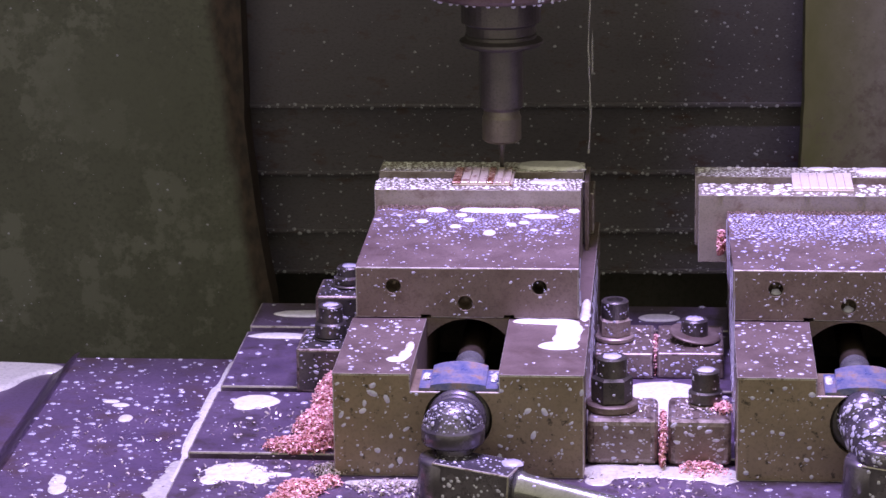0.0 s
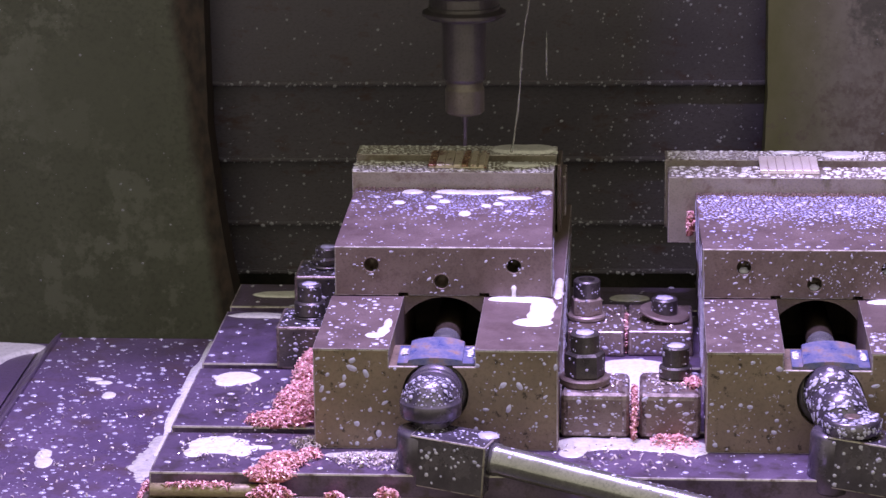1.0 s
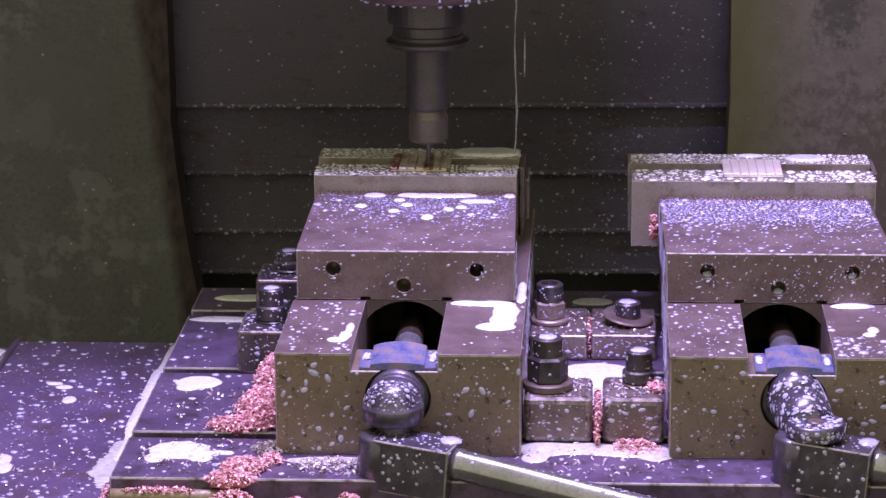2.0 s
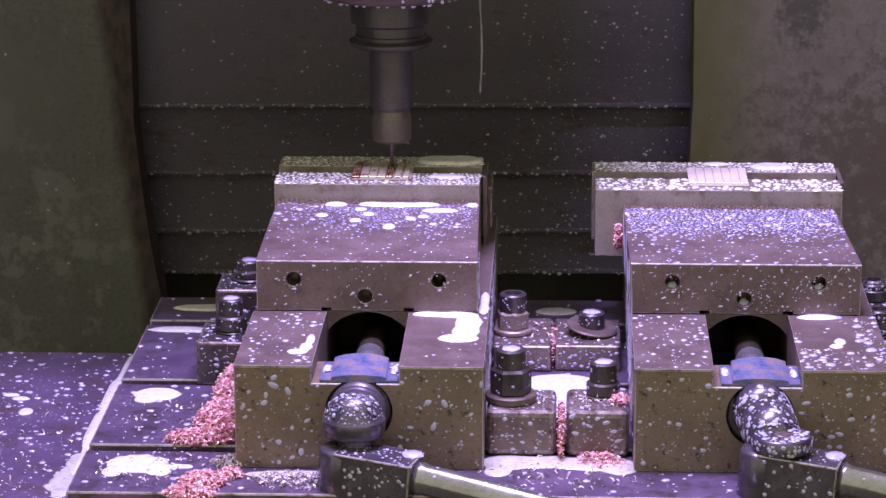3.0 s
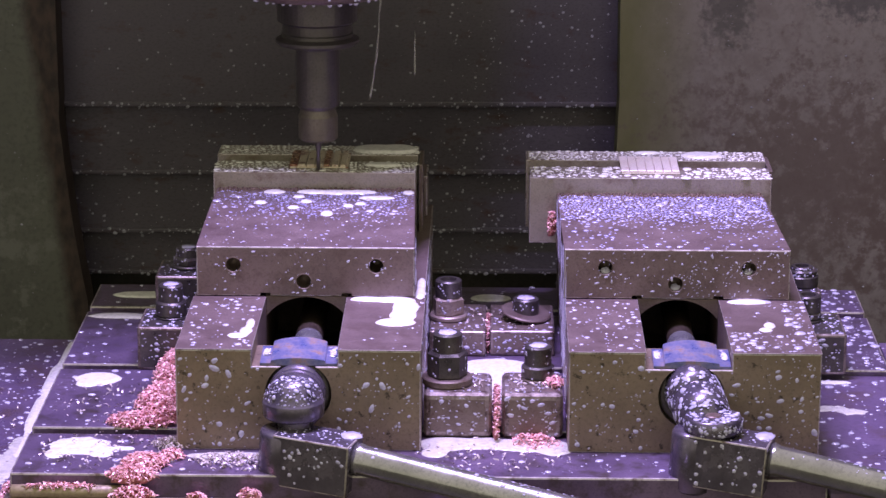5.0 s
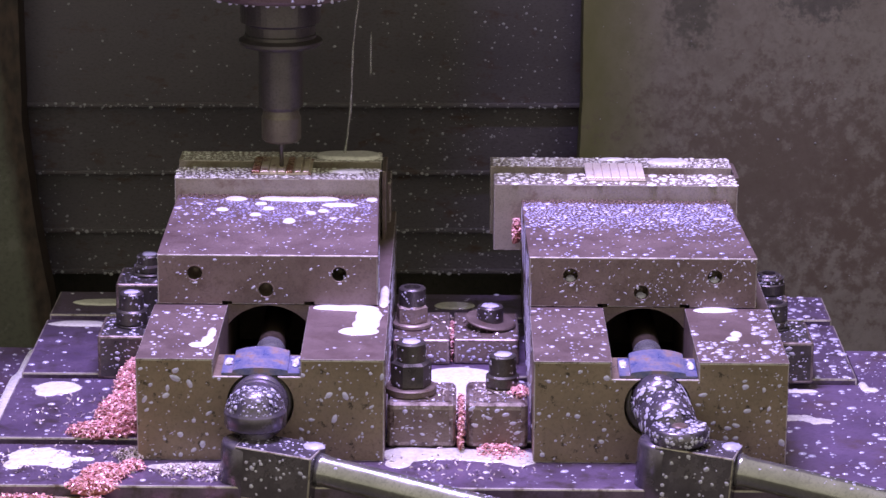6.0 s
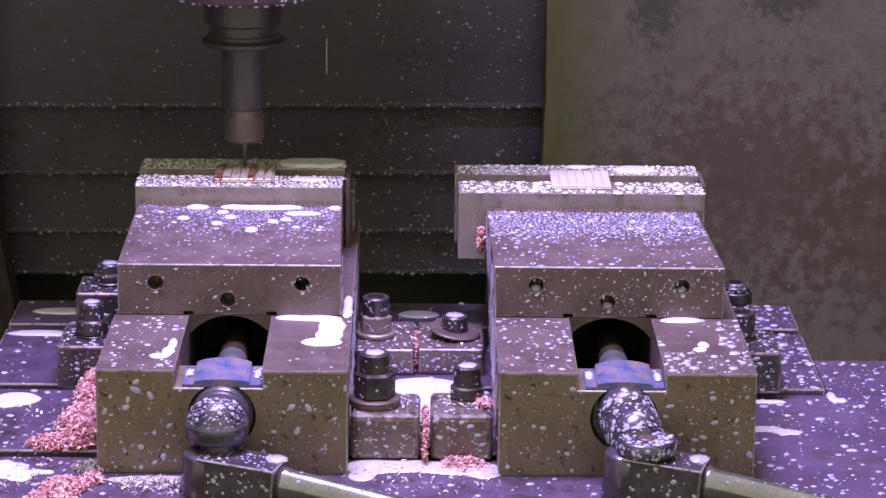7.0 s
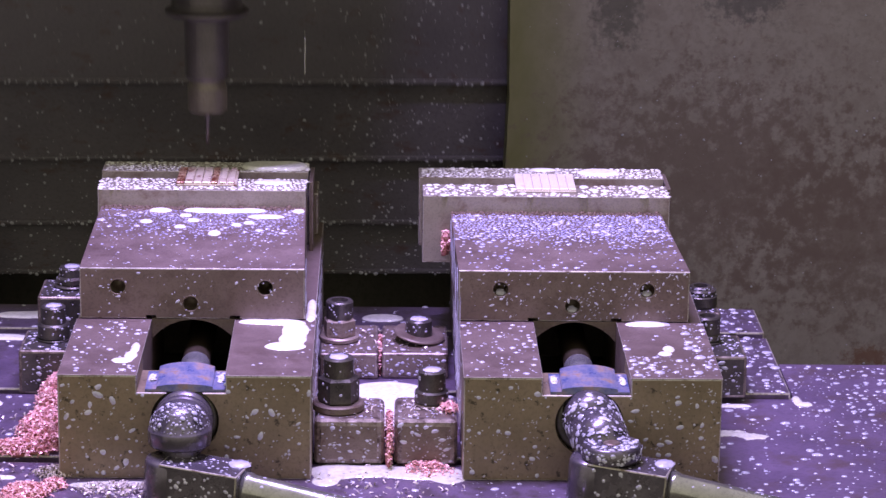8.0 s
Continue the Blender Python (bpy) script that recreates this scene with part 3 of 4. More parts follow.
    d.rain(150, (jl, jr), (0.12, 0.20), on_slide, sizes=(0.0003, 0.0009), power=2)
    d.rain(34 if wet else 26, (jl, jr), (0.19, 0.245), on_slide, sizes=(0.0011, 0.0026), power=2)
    beads = Drops(seed + 80)
    beads.rain(1100 if wet else 2200, (x0, x1), (0.2535, 0.285), flat(ztop), sizes=(0.0006, 0.0034 if wet else 0.0020), power=1.7, long=1.5, gap=1.08 if wet else 1.12,
           dense=lambda a, b: 0 if abs(a + 0.002 - (-0.009 if wet else 0)) < 0.0215 and b > 0.262 else 1)
    beads.rain(2000, (x0, x1), (0.3072, 0.334), flat(ztop), sizes=(0.0005, 0.0018), power=1.7, long=1.5, gap=1.1)
    d.rain(250 if wet else 80, (jl, jr), (0.067, 0.0975), front(0.1179), (0, -1, 0), (0.00022, 0.00085), 2.6, long=2.4, turn=(0.6, 0.6), high=0.25,
           dense=lambda a, b: 0.35 + 0.65 * (a > 0) if wet else 0.5)
    d.rain(300, (-0.0745, br - 0.001), (0.002, 0.062), front(-0.0001), (0, -1, 0), (0.0003, 0.0019), 3.6, long=1.9, high=0.25, turn=(0.4, 0.6),
           dense=lambda a, b: 0 if abs(a) < 0.024 else 1)
    d.rain(130 if wet else 110, (-0.0745, -0.0295), (0.002, 0.115), flat(0.0651), sizes=(0.0004, 0.002), power=2.6)
    d.rain(420 if wet else 30, (0.0255, br - 0.001), (0.002, 0.115), flat(0.0651), sizes=(0.0004, 0.0036 if wet else 0.0015), power=3.2,
           dense=lambda a, b: 0.12 + 0.88 * (b < 0.045 or a > 0.064))
    for hx, hz in spots:
        if wet:
            d.drop((hx, 0.1225, hz - 0.0030), (0, -0.75, 0.66), 0.0025, 1.25, 0, 0.25, 14)
        d.drop((hx + 0.0006, 0.1178, hz - 0.0062), (0, -1, 0.2), 0.0008, 1.6, 0.2, 0.25)
        for k in range(9):
            a = d.r.uniform(0, 6.28)
            d.drop((hx + 0.0060 * math.cos(a), 0.1179, hz + 0.0060 * math.sin(a)), (0, -1, 0), d.r.uniform(0.0002, 0.0005), 1.5, a)
    # short pale slivers stuck to the upright faces
    d.rain(110 if wet else 45, (-0.0745, br - 0.001), (0.003, 0.062), front(-0.0001), (0, -1, 0), (0.00018, 0.00034), 1.5, long=5.0, turn=(0.7, 0.8), high=0.6,
           dense=lambda a, b: 0 if abs(a) < 0.024 else 1)
    d.rain(60 if wet else 35, (jl, jr), (0.067, 0.0975), front(0.1179), (0, -1, 0), (0.00018, 0.00032), 1.5, long=4.5, turn=(0.7, 0.8), high=0.6)
    for ex in (-0.0202, 0.0205):
        for i in range(7):
            d.drop((ex + d.r.uniform(-0.002, 0.002), d.r.uniform(0.014, 0.029), 0.0577), (0, 0, 1), d.r.uniform(0.0006, 0.0018), high=0.4)
    for i in range(60):
        d.drop((br + 0.0002, d.r.uniform(0.0, 0.36), d.r.uniform(0.003, 0.06)), (1, 0, 0), d.r.uniform(0.0006, 0.0018))
        d.drop((-0.0757, d.r.uniform(0.0, 0.36), d.r.uniform(0.003, 0.06)), (-1, 0, 0), d.r.uniform(0.0006, 0.0018))
    for i in range(46):
        y, z = d.r.uniform(0.10, 0.30), d.r.uniform(0.012, 0.060)
        d.drop((-0.0754, y, z), (-1, 0, 0), d.r.uniform(0.001, 0.0028), d.r.uniform(1.0, 5.0), d.r.gauss(0, 0.15), 0.25)
        d.drop((br, y, z), (1, 0, 0), d.r.uniform(0.001, 0.0022), d.r.uniform(1.0, 4.0), d.r.gauss(0, 0.15), 0.25)
    for y, z, ln in ((0.128, 0.040, 7), (0.150, 0.046, 6), (0.176, 0.038, 9), (0.206, 0.044, 7), (0.242, 0.040, 8), (0.285, 0.045, 6)):
        d.drop((-0.0754, y, z), (-1, 0, 0), 0.0024, ln, d.r.gauss(0, 0.08), 0.3, 16)
        d.drop((br, y, z), (1, 0, 0), 0.0016, ln, d.r.gauss(0, 0.08), 0.3, 16)
    for i in range(14):
        d.drop((sr + 0.0001, d.r.uniform(0.12, 0.15), d.r.uniform(0.07, 0.096)), (1, 0, 0), d.r.uniform(0.001, 0.0025), d.r.uniform(1, 4), d.r.gauss(0, 0.2), 0.25)
        d.drop((sl - 0.0001, d.r.uniform(0.12, 0.15), d.r.uniform(0.07, 0.096)), (-1, 0, 0), d.r.uniform(0.001, 0.0025), d.r.uniform(1, 4), d.r.gauss(0, 0.2), 0.25)
    if wet:
        for y, z, ln in ((0.10, 0.058, 9), (0.155, 0.060, 11), (0.215, 0.057, 9), (0.27, 0.060, 8)):
            d.drop((-0.0754, y, z), (-1, 0, 0), 0.0030, ln, d.r.gauss(0, 0.06), 0.2, 18)
        for y, z, ln in ((0.128, 0.088, 4), (0.150, 0.080, 6), (0.178, 0.090, 6), (0.205, 0.082, 5), (0.23, 0.09, 5)):
            d.drop((top_of(sl, y)[0] - 0.0001, y, z), (-1, 0, 0), 0.0030, ln, d.r.gauss(0.5, 0.2), 0.2, 18)
    beads.done("wet_coat", v, "dense white coolant beads on the jaw plates", COOLANT)
    mist.done("mist", v, "fine violet-white coolant mist on the sliding jaw", MIST)
    d.done("spatter", v)
    return ride(v)


def copper_block(metal, cut_from, m):
    c = thing("copper_block", "copper block with milled cooling fins held on the vise jaws", "workpiece", m, "copper blocks being milled")
    part("base_plate", boxes((-0.0200, 0.0205, 0, 0.044, 0, 0.0010), bevel=0.0003), metal, c)
    edges = [-0.0205 + i * 0.0059 for i in range(8)]
    for i, (a, b) in enumerate(zip(edges, edges[1:])):
        b = min(b, 0.0205)
        gap = 0.0016 if i >= cut_from else 0.0004
        part("fin", boxes((a + 0.0001, b - gap, 0.0003, 0.0437, 0.0010, 0.0026), bevel=0.00025, seg=1),
             COPPER_RED if cut_from < 9 and (i in (0, cut_from)) else metal, c)
    return ride(c)


# ---- crank handle ----
def crank_handle(m, seed, lab, eyed=False):
    h = thing("crank_handle", lab, "crank handle", m, "vise crank handles")
    axis = Vector((0.009, -0.036, -0.015))
    lie = Matrix.Translation((0, 0, 0.0385)) @ axis.to_track_quat("Z", "Y").to_matrix().to_4x4()
    if eyed:
        part("socket", turned((0, -0.014), (0.0168, -0.014), (0.0168, 0.0050), (0.0158, 0.0056), (0.0158, 0.0068), (0.0170, 0.0076), (0.0170, 0.0200), (0.0160, 0.0262),
                              (0.0125, 0.0320), (0.0060, 0.0352), (0, 0.0358), m=lie), HANDLE, h, smooth=True)
        part("knuckle", turned((0, 0.0272), (0.0160, 0.0272), (0.0174, 0.0284), (0.0178, 0.0300), (0.0177, 0.0352), (0.0166, 0.0370), (0.0150, 0.0374), (0.0064, 0.0375),
                               (0.0060, 0.0366), (0, 0.0366), m=pose(0.0093, -0.037, 0)), HANDLE, h, "flat round eye with a pin hole", True)
        part("pivot_pin", turned((0, 0.0250), (0.0050, 0.0250), (0.0050, 0.0370), (0.0042, 0.0376), (0, 0.0377), m=pose(0.0093, -0.037, 0)), BROWN_STEEL, h, "worn pin in the eye")
    else:
        part("socket", turned((0, -0.014), (0.0176, -0.014), (0.0178, 0.0020), (0.0168, 0.0028), (0.0168, 0.0040), (0.0176, 0.0048), (0.0176, 0.0085), (0.0169, 0.0092),
                              (0.0169, 0.0102), (0.0175, 0.0112), (0.0175, 0.020), (0.0150, 0.027), (0.0090, 0.032), (0, 0.033), m=pose(-0.0005, 0, 0.0375, 93, 0, 0)), HANDLE, h,
             smooth=True)
        part("knuckle", turned((0, 0.0290), (0.0165, 0.0290), (0.0182, 0.0300), (0.0189, 0.0315), (0.0190, 0.0390), (0.0188, 0.0396), (0.0184, 0.0398), (0.0170, 0.0432), (0.0150, 0.0468), (0.0125, 0.0500),
                               (0.0092, 0.0526), (0.0050, 0.0542), (0, 0.0547),
                               m=pose(-0.0015, -0.021, 0)), HANDLE, h, "rounded steel knuckle with a flat rim", True)
        part("pivot_pin", turned((0, 0.012), (0.0105, 0.012), (0.0105, 0.0295), (0, 0.0295), m=pose(-0.001, -0.023, 0)), HANDLE, h)
    turn = pose(0.006 if eyed else 0, -0.037 if eyed else -0.034, 0.0075 if eyed else 0.0045, 0, 0, -16) @ pose(0, 0, 0, 0, 4, 0)
    o = part("clevis", boxes((-0.010, 0.038, -0.015, 0.014, -0.012, 0.0200), bevel=0.0009, seg=2), HANDLE, h, "square steel clevis block")
    o.matrix_basis = turn
    o = part("clevis_end", turned((0, -0.018), (0.0125, -0.018), (0.0145, -0.016), (0.0145, 0.017), (0.0135, 0.0195), (0, 0.0195), m=pose(-0.0080, -0.001, 0)),
             HANDLE, h, smooth=True)
    o.matrix_basis = turn
    ln = 0.185
    o = part("rod", turned((0, 0), (0.0100, 0), (0.0102, 0.004), (0.0094, 0.006), (0.0088, ln - 0.03), (0.0096, ln - 0.02), (0.0100, ln - 0.006), (0.008, ln),
                           (0, ln)), CHROME, h, "bright round handle rod", True)
    o.matrix_basis = turn @ pose(0.0375, 0, 0.0085, 0, 94, 0)
    d = Drops(seed)
    def on_dome(e, t):
        n = Vector((math.cos(e) * math.cos(t), math.cos(e) * math.sin(t), math.sin(e)))
        return (-0.0015 + 0.0178 * n.x, -0.021 + 0.0178 * n.y, 0.0400 + 0.0148 * n.z), n

    lone = []
    for i in range(560 if eyed else 480):
        e, t = d.r.uniform(-0.1, 1.5), d.r.uniform(math.pi * 0.95, 2.05 * math.pi)
        size = 0.0003 + (0.0017 if eyed else 0.0019) * d.r.random() ** (3.2 if eyed else 2.4)
        if eyed and i % 3:
            a, along = d.r.uniform(-0.5, math.pi + 0.5), d.r.uniform(-0.006, 0.031)
            n = Vector((math.cos(a), 0.0, math.sin(a)))
            n = (n - axis * n.dot(axis) / axis.length_squared).normalized()
            rr = 0.0170 if along < 0.020 else 0.0170 - 0.0010 * ((along - 0.020) / 0.006) ** 1.7
            d.drop(Vector((0, 0, 0.0385)) + axis.normalized() * along + n * rr, n, size, d.r.uniform(1, 1.5), d.r.uniform(-1, 1), 0.2)
        elif eyed:
            rr = 0.0160 * math.sqrt(d.r.random())
            if rr > 0.007:
                d.drop((0.0093 + rr * math.cos(2 * t), -0.037 + rr * math.sin(2 * t), 0.0374), (0, 0, 1), size, high=0.4)
            if i % 2:
                d.drop((0.0093 + 0.0178 * math.cos(t), -0.037 + 0.0178 * math.sin(t), d.r.uniform(0.0290, 0.0355)), (math.cos(t), math.sin(t), 0), size * 0.8, high=0.35)
        else:
            p, n = on_dome(max(0, e), t)
            q = Vector((p[0], p[1], p[2] + min(0, e) * 0.09))
            if any((q - o2).length < 1.25 * (size + s2) for o2, s2 in lone):
                continue
            lone.append((q, size))
            d.drop((p[0], p[1], p[2] + min(0, e) * 0.09), n, size, d.r.uniform(1, 1.5), d.r.uniform(-1, 1), 0.35)
    spun = turn.to_3x3()
    rod = turn @ pose(0.0375, 0, 0.0085, 0, 94, 0)
    for i in range(90):
        a, along = d.r.uniform(-0.9, 0.9) + math.pi, d.r.uniform(0.012, ln - 0.035)
        n = Vector((math.cos(a), math.sin(a), 0))
        d.drop(rod @ (n * 0.0091 + Vector((0, 0, along))), rod.to_3x3() @ n, 0.0003 + 0.0009 * d.r.random() ** 2, d.r.uniform(1, 1.6), 0, 0.35)
    for i in range(70):
        d.drop(turn @ Vector((d.r.uniform(-0.009, 0.036), d.r.uniform(-0.013, 0.012), 0.0200)), spun @ Vector((0, 0, 1)), 0.0003 + 0.0007 * d.r.random())
        if i % 2:
            d.drop(turn @ Vector((d.r.uniform(-0.009, 0.036), -0.015, d.r.uniform(-0.010, 0.017))), spun @ Vector((0, -1, 0)), 0.0004 + 0.0011 * d.r.random())
    d.drop(turn @ Vector((0.0325, 0.006, 0.0200)), (0, 0, 1), 0.0062, 1.1, high=0.28, sides=18)
    d.done("spatter", h)
    return ride(h)


# ---- hold-down clamps ----
def hexagon(r, h, z):
    bm = turned((0, z), (r * 0.9, z), (r, z + 0.0012), (r, z + h - 0.0016), (r * 0.86, z + h), (0, z + h), seg=6)
    return bm


def clamp(x0, x1, y0, y1, z, bolt, washer, nut, stud, seed, mat=BROWN_STEEL, hexed=True, tilt=0.0):
    """A block with washer, nut and stud; washer, nut and stud are (radius, height)."""
    cx, cy = (x0 + x1) / 2, (y0 + y1) / 2
    c = thing("hold_down_clamp", "brown steel hold-down clamp with nut and stud bolted to the table", "clamp", pose(cx, cy, 0), "hold-down clamps")
    part("clamp_block", boxes((x0 - cx, x1 - cx, y0 - cy, y1 - cy, 0, z), bevel=0.0045 if seed in (71, 72) else 0.002, seg=3), mat, c)
    bx, by = bolt[0] - cx, bolt[1] - cy
    zz = z
    part("washer", turned(*[(r, h) for r, h in round_rod(washer[0], washer[1])], m=pose(bx, by, zz + 0.0002 + abs(tilt) * 0.00036, tilt * 0.6, tilt, 0)), PALE_STEEL if seed == 73 else mat, c)
    zz += washer[1]
    if nut:
        if hexed:
            bm = hexagon(nut[0], nut[1], 0)
        else:
            bm = turned(*round_rod(nut[0], nut[1], 0.0012))
        o = part("nut", bm, PALE_STEEL if seed == 73 else BLACK_OXIDE, c, ("pale worn hexagon nut" if seed == 73 else "dark hexagon nut") if hexed else "dark round nut")
        o.matrix_basis = pose(bx, by, zz, 0, 0, 17 * seed)
        zz += nut[1]
    o = part("stud", turned((0, 0), (stud[0], 0), (stud[0], stud[1] - 0.001), (stud[0] - 0.001, stud[1]), (stud[0] * 0.62, stud[1]),
                            (stud[0] * 0.58, stud[1] - 0.0025), (0, stud[1] - 0.0025)), BLACK_OXIDE, c, "black stud end with a hollow top")
    o.matrix_basis = pose(bx, by, zz)
    d = Drops(seed)
    d.rain(90, (x0 - cx + 0.002, x1 - cx - 0.002), (y0 - cy + 0.002, y1 - cy - 0.002), flat(z), sizes=(0.0004, 0.0016), power=2.3,
           dense=lambda a, b: 0 if (a - bx) ** 2 + (b - by) ** 2 < washer[0] ** 2 else 1)
    d.rain(40, (x0 - cx + 0.003, x1 - cx - 0.003), (0.002, z - 0.003), front(y0 - cy), (0, -1, 0), (0.0004, 0.0014), 2.3, long=2)
    d.rain(26, (x0 - cx + 0.003, x1 - cx - 0.003), (0.003, z - 0.003), front(y0 - cy), (0, -1, 0), (0.00018, 0.00034), 1.5, long=5.0, turn=(0.5, 0.9), high=0.6)
    for i in range(13):
        t, h = d.r.uniform(math.pi, 2 * math.pi), d.r.uniform(0.1, 0.95)
        d.drop((bx + stud[0] * math.cos(t), by + stud[0] * math.sin(t), zz + h * stud[1]), (math.cos(t), math.sin(t), 0), d.r.uniform(0.0004, 0.0010))
        if nut:
            rr = nut[0] * (0.9 if hexed else 1)
            d.drop((bx + rr * math.cos(t), by + rr * math.sin(t), z + washer[1] + h * nut[1]), (math.cos(t), math.sin(t), 0), d.r.uniform(0.0004, 0.0012))
    if seed not in (73, 77, 78):
        d.drop((bx, by, zz + stud[1] - 0.001), (0, 0, 1), stud[0] * 0.74, high=0.28, sides=18)
    d.done("spatter", c)
    return ride(c)


# ---- pools and swarf on the table ----
def pool(blobs, z, high=0.0013, wild=0.25, grain=90.0, step=0.0010, label="milky white coolant pool on the table", thin=False, lift=None):
    """A pool of joined ellipses (x, y, rx, ry) with a wavy shore; its skin dips under the surface that carries it."""
    x0, x1 = min(b[0] - b[2] * 1.4 for b in blobs), max(b[0] + b[2] * 1.4 for b in blobs)
    y0, y1 = min(b[1] - b[3] * 1.4 for b in blobs), max(b[1] + b[3] * 1.4 for b in blobs)
    step = max(step, (x1 - x0) / 90, (y1 - y0) / 90)
    small = min(min(b[2], b[3]) for b in blobs)
    nx, ny = int((x1 - x0) / step) + 2, int((y1 - y0) / step) + 2
    field, v, f, used = {}, [], [], {}
    for i in range(nx):
        for j in range(ny):
            x, y = x0 + i * step, y0 + j * step
            near = 0.0
            for bx, by, rx, ry in blobs:
                q = ((x - bx) / rx) ** 2 + ((y - by) / ry) ** 2
                near += math.exp(2.2 * (1 - q)) if q < 3 else 0
            val = math.log(max(near, 1e-6)) / 2.2
            val += wild * noise.noise(Vector((x * grain, y * grain, z + 5))) + 0.5 * wild * noise.noise(Vector((x * grain * 2.6, y * grain * 2.6, z + 9)))
            field[i, j] = val

    def vert(i, j):
        if (i, j) not in used:
            used[i, j] = len(v)
            k = field[i, j] * small / 0.0022
            h = high * (max(-0.5, k) if k < 0 else 1 - math.exp(-2.2 * k))
            px, py = x0 + i * step, y0 + j * step
            v.append((px, py, (lift(py) if lift else z) + h))
        return used[i, j]

    for i in range(nx - 1):
        for j in range(ny - 1):
            if max(field[i, j], field[i + 1, j], field[i, j + 1], field[i + 1, j + 1]) > 0:
                f.append((vert(i, j), vert(i + 1, j), vert(i + 1, j + 1), vert(i, j + 1)))
    me = bpy.data.meshes.new("coolant_pool")
    me.from_pydata(v, [], f)
    p = mesh_part("coolant_pool", me, FILM if thin else COOLANT, None, label, True)
    return ride(tagged(p, category="coolant pool", group="coolant pools"))


def swarf(rows, seed, label="heap of fine pink copper swarf", metal=None):
    """Heaps of curled slivers. A row: x, y, z, rx, ry, height, count."""
    r = random.Random(seed)
    v, f = [], []
    hb = bmesh.new()
    for x, y, z, rx, ry, high, count in rows:
        if high > 0.003:
            g = bmesh.ops.create_icosphere(hb, subdivisions=3, radius=1, matrix=pose(x, y, z) @ Matrix.Diagonal((rx * 0.85, ry * 0.85, high * 0.85, 1)))
            for q in g["verts"]:
                q.co += Vector((1, 1, 1)) * (noise.noise(q.co * 160) * 0.003)
                q.co.z = max(q.co.z, z - 0.001)
        for _ in range(count):
            a, d = r.uniform(0, 6.283), r.random() ** 0.6
            px, py = x + rx * d * math.cos(a) * r.uniform(0.9, 1.12), y + ry * d * math.sin(a) * r.uniform(0.9, 1.12)
            pz = z + high * math.sqrt(max(0, 1 - d * d)) + r.uniform(-0.0005, 0.0012)
            q = Euler((r.uniform(-0.9, 0.9), r.uniform(-0.9, 0.9), r.uniform(0, 6.28))).to_matrix()
            ln, w, k = r.uniform(0.0012, 0.0034), r.uniform(0.0003, 0.0006), len(v)
            for s in (-1, -0.3, 0.4, 1):
                up = 0.35 * ln * (1 - s * s)
                for e in (-1, 1):
                    v.append(tuple(Vector((px, py, pz)) + q @ Vector((s * ln / 2 * 1.4, e * w, up + 0.3 * w * e))))
            for i in range(3):
                f.append((k + 2 * i, k + 2 * i + 1, k + 2 * i + 3, k + 2 * i + 2))
    me = bpy.data.meshes.new("copper_swarf")
    me.from_pydata(v, [], f)
    h = thing("copper_swarf", label, "metal swarf", group="swarf heaps", kind="stuff")
    mesh_part("slivers", me, metal or SWARF, h)
    if hb.verts:
        part("matted_swarf", hb, SWARF_BASE, h, smooth=True)
    else:
        hb.free()
    return ride(h)


# ---- falling coolant ----
def stream():
    """A thin thread of coolant, hung from its top."""
    bm = bmesh.new()
    prev = None
    for i in range(30):
        z = -0.145 * i / 29
        x = 0.0007 * math.sin(i * 0.35) + 0.0002 * math.sin(i * 1.7)
        rad = 0.00052 + 0.0002 * math.sin(i * 0.9) + 0.00001 * i
        ring = [bm.verts.new((x + rad * math.cos(a * 1.0472), rad * math.sin(a * 1.0472), z)) for a in range(6)]
        if prev:
            for a in range(6):
                bm.faces.new((prev[a], prev[(a + 1) % 6], ring[(a + 1) % 6], ring[a]))
        prev = ring
    s = part("coolant_stream", bm, THREAD, None, "", True)
    return tagged(s, "thin falling thread of milky coolant", "coolant stream")


def streak(m):
    bm = turned((0, 0), (0.0005, 0.003), (0.0007, 0.012), (0.0006, 0.026), (0, 0.034), seg=8)
    s = part("coolant_streak", bm, THREAD, None, "", True)
    s.matrix_basis = m
    return tagged(s, "short falling streak of coolant", "coolant streak", "falling coolant streaks")


# ---- build ----
enclosure()
COV, PLATES = way_cover()
SPINDLE = spindle()
milling_table()
vise(0, (-0.0745, 0.0655, 0.062, 0.1163), 101, False)
vise(0.242, (-0.0975, 0.0695, 0.067, 0.1136), 102, True, 0.0792, -0.0762, 0.0703, (-0.0025, -0.0068), 0.0022)
copper_block(COPPER_RAW, 4, pose(-0.002, 0.2635, 0.1165))
copper_block(COPPER, 9, pose(0.2285, 0.2635, 0.1138))
crank_handle(pose(0, 0, 0), 61, "steel crank handle in the vise screw, its rod hanging sideways")
crank_handle(pose(0.2435, 0, 0), 62, "steel crank handle thickly wet with coolant drops", True)
clamp(0.0765, 0.1195, 0.025, 0.070, 0.030, (0.0912, 0.0456), (0.016, 0.005), (0.0128, 0.0165), (0.0093, 0.0120), 71, BROWN_STEEL)
clamp(0.1255, 0.1640, 0.025, 0.072, 0.030, (0.1483, 0.0540), (0.0107, 0.002), (0.0104, 0.0085), (0.0086, 0.0125), 72, BROWN_STEEL, False)
clamp(0.0762, 0.1152, 0.200, 0.268, 0.018, (0.0890, 0.2320), (0.0133, 0.0035), (0.0112, 0.0125), (0.0092, 0.0120), 73, BROWN_STEEL)
clamp(0.1178, 0.1620, 0.202, 0.268, 0.018, (0.1425, 0.2320), (0.0175, 0.0022), None, (0.0090, 0.0130), 74, BROWN_STEEL, tilt=9.0)
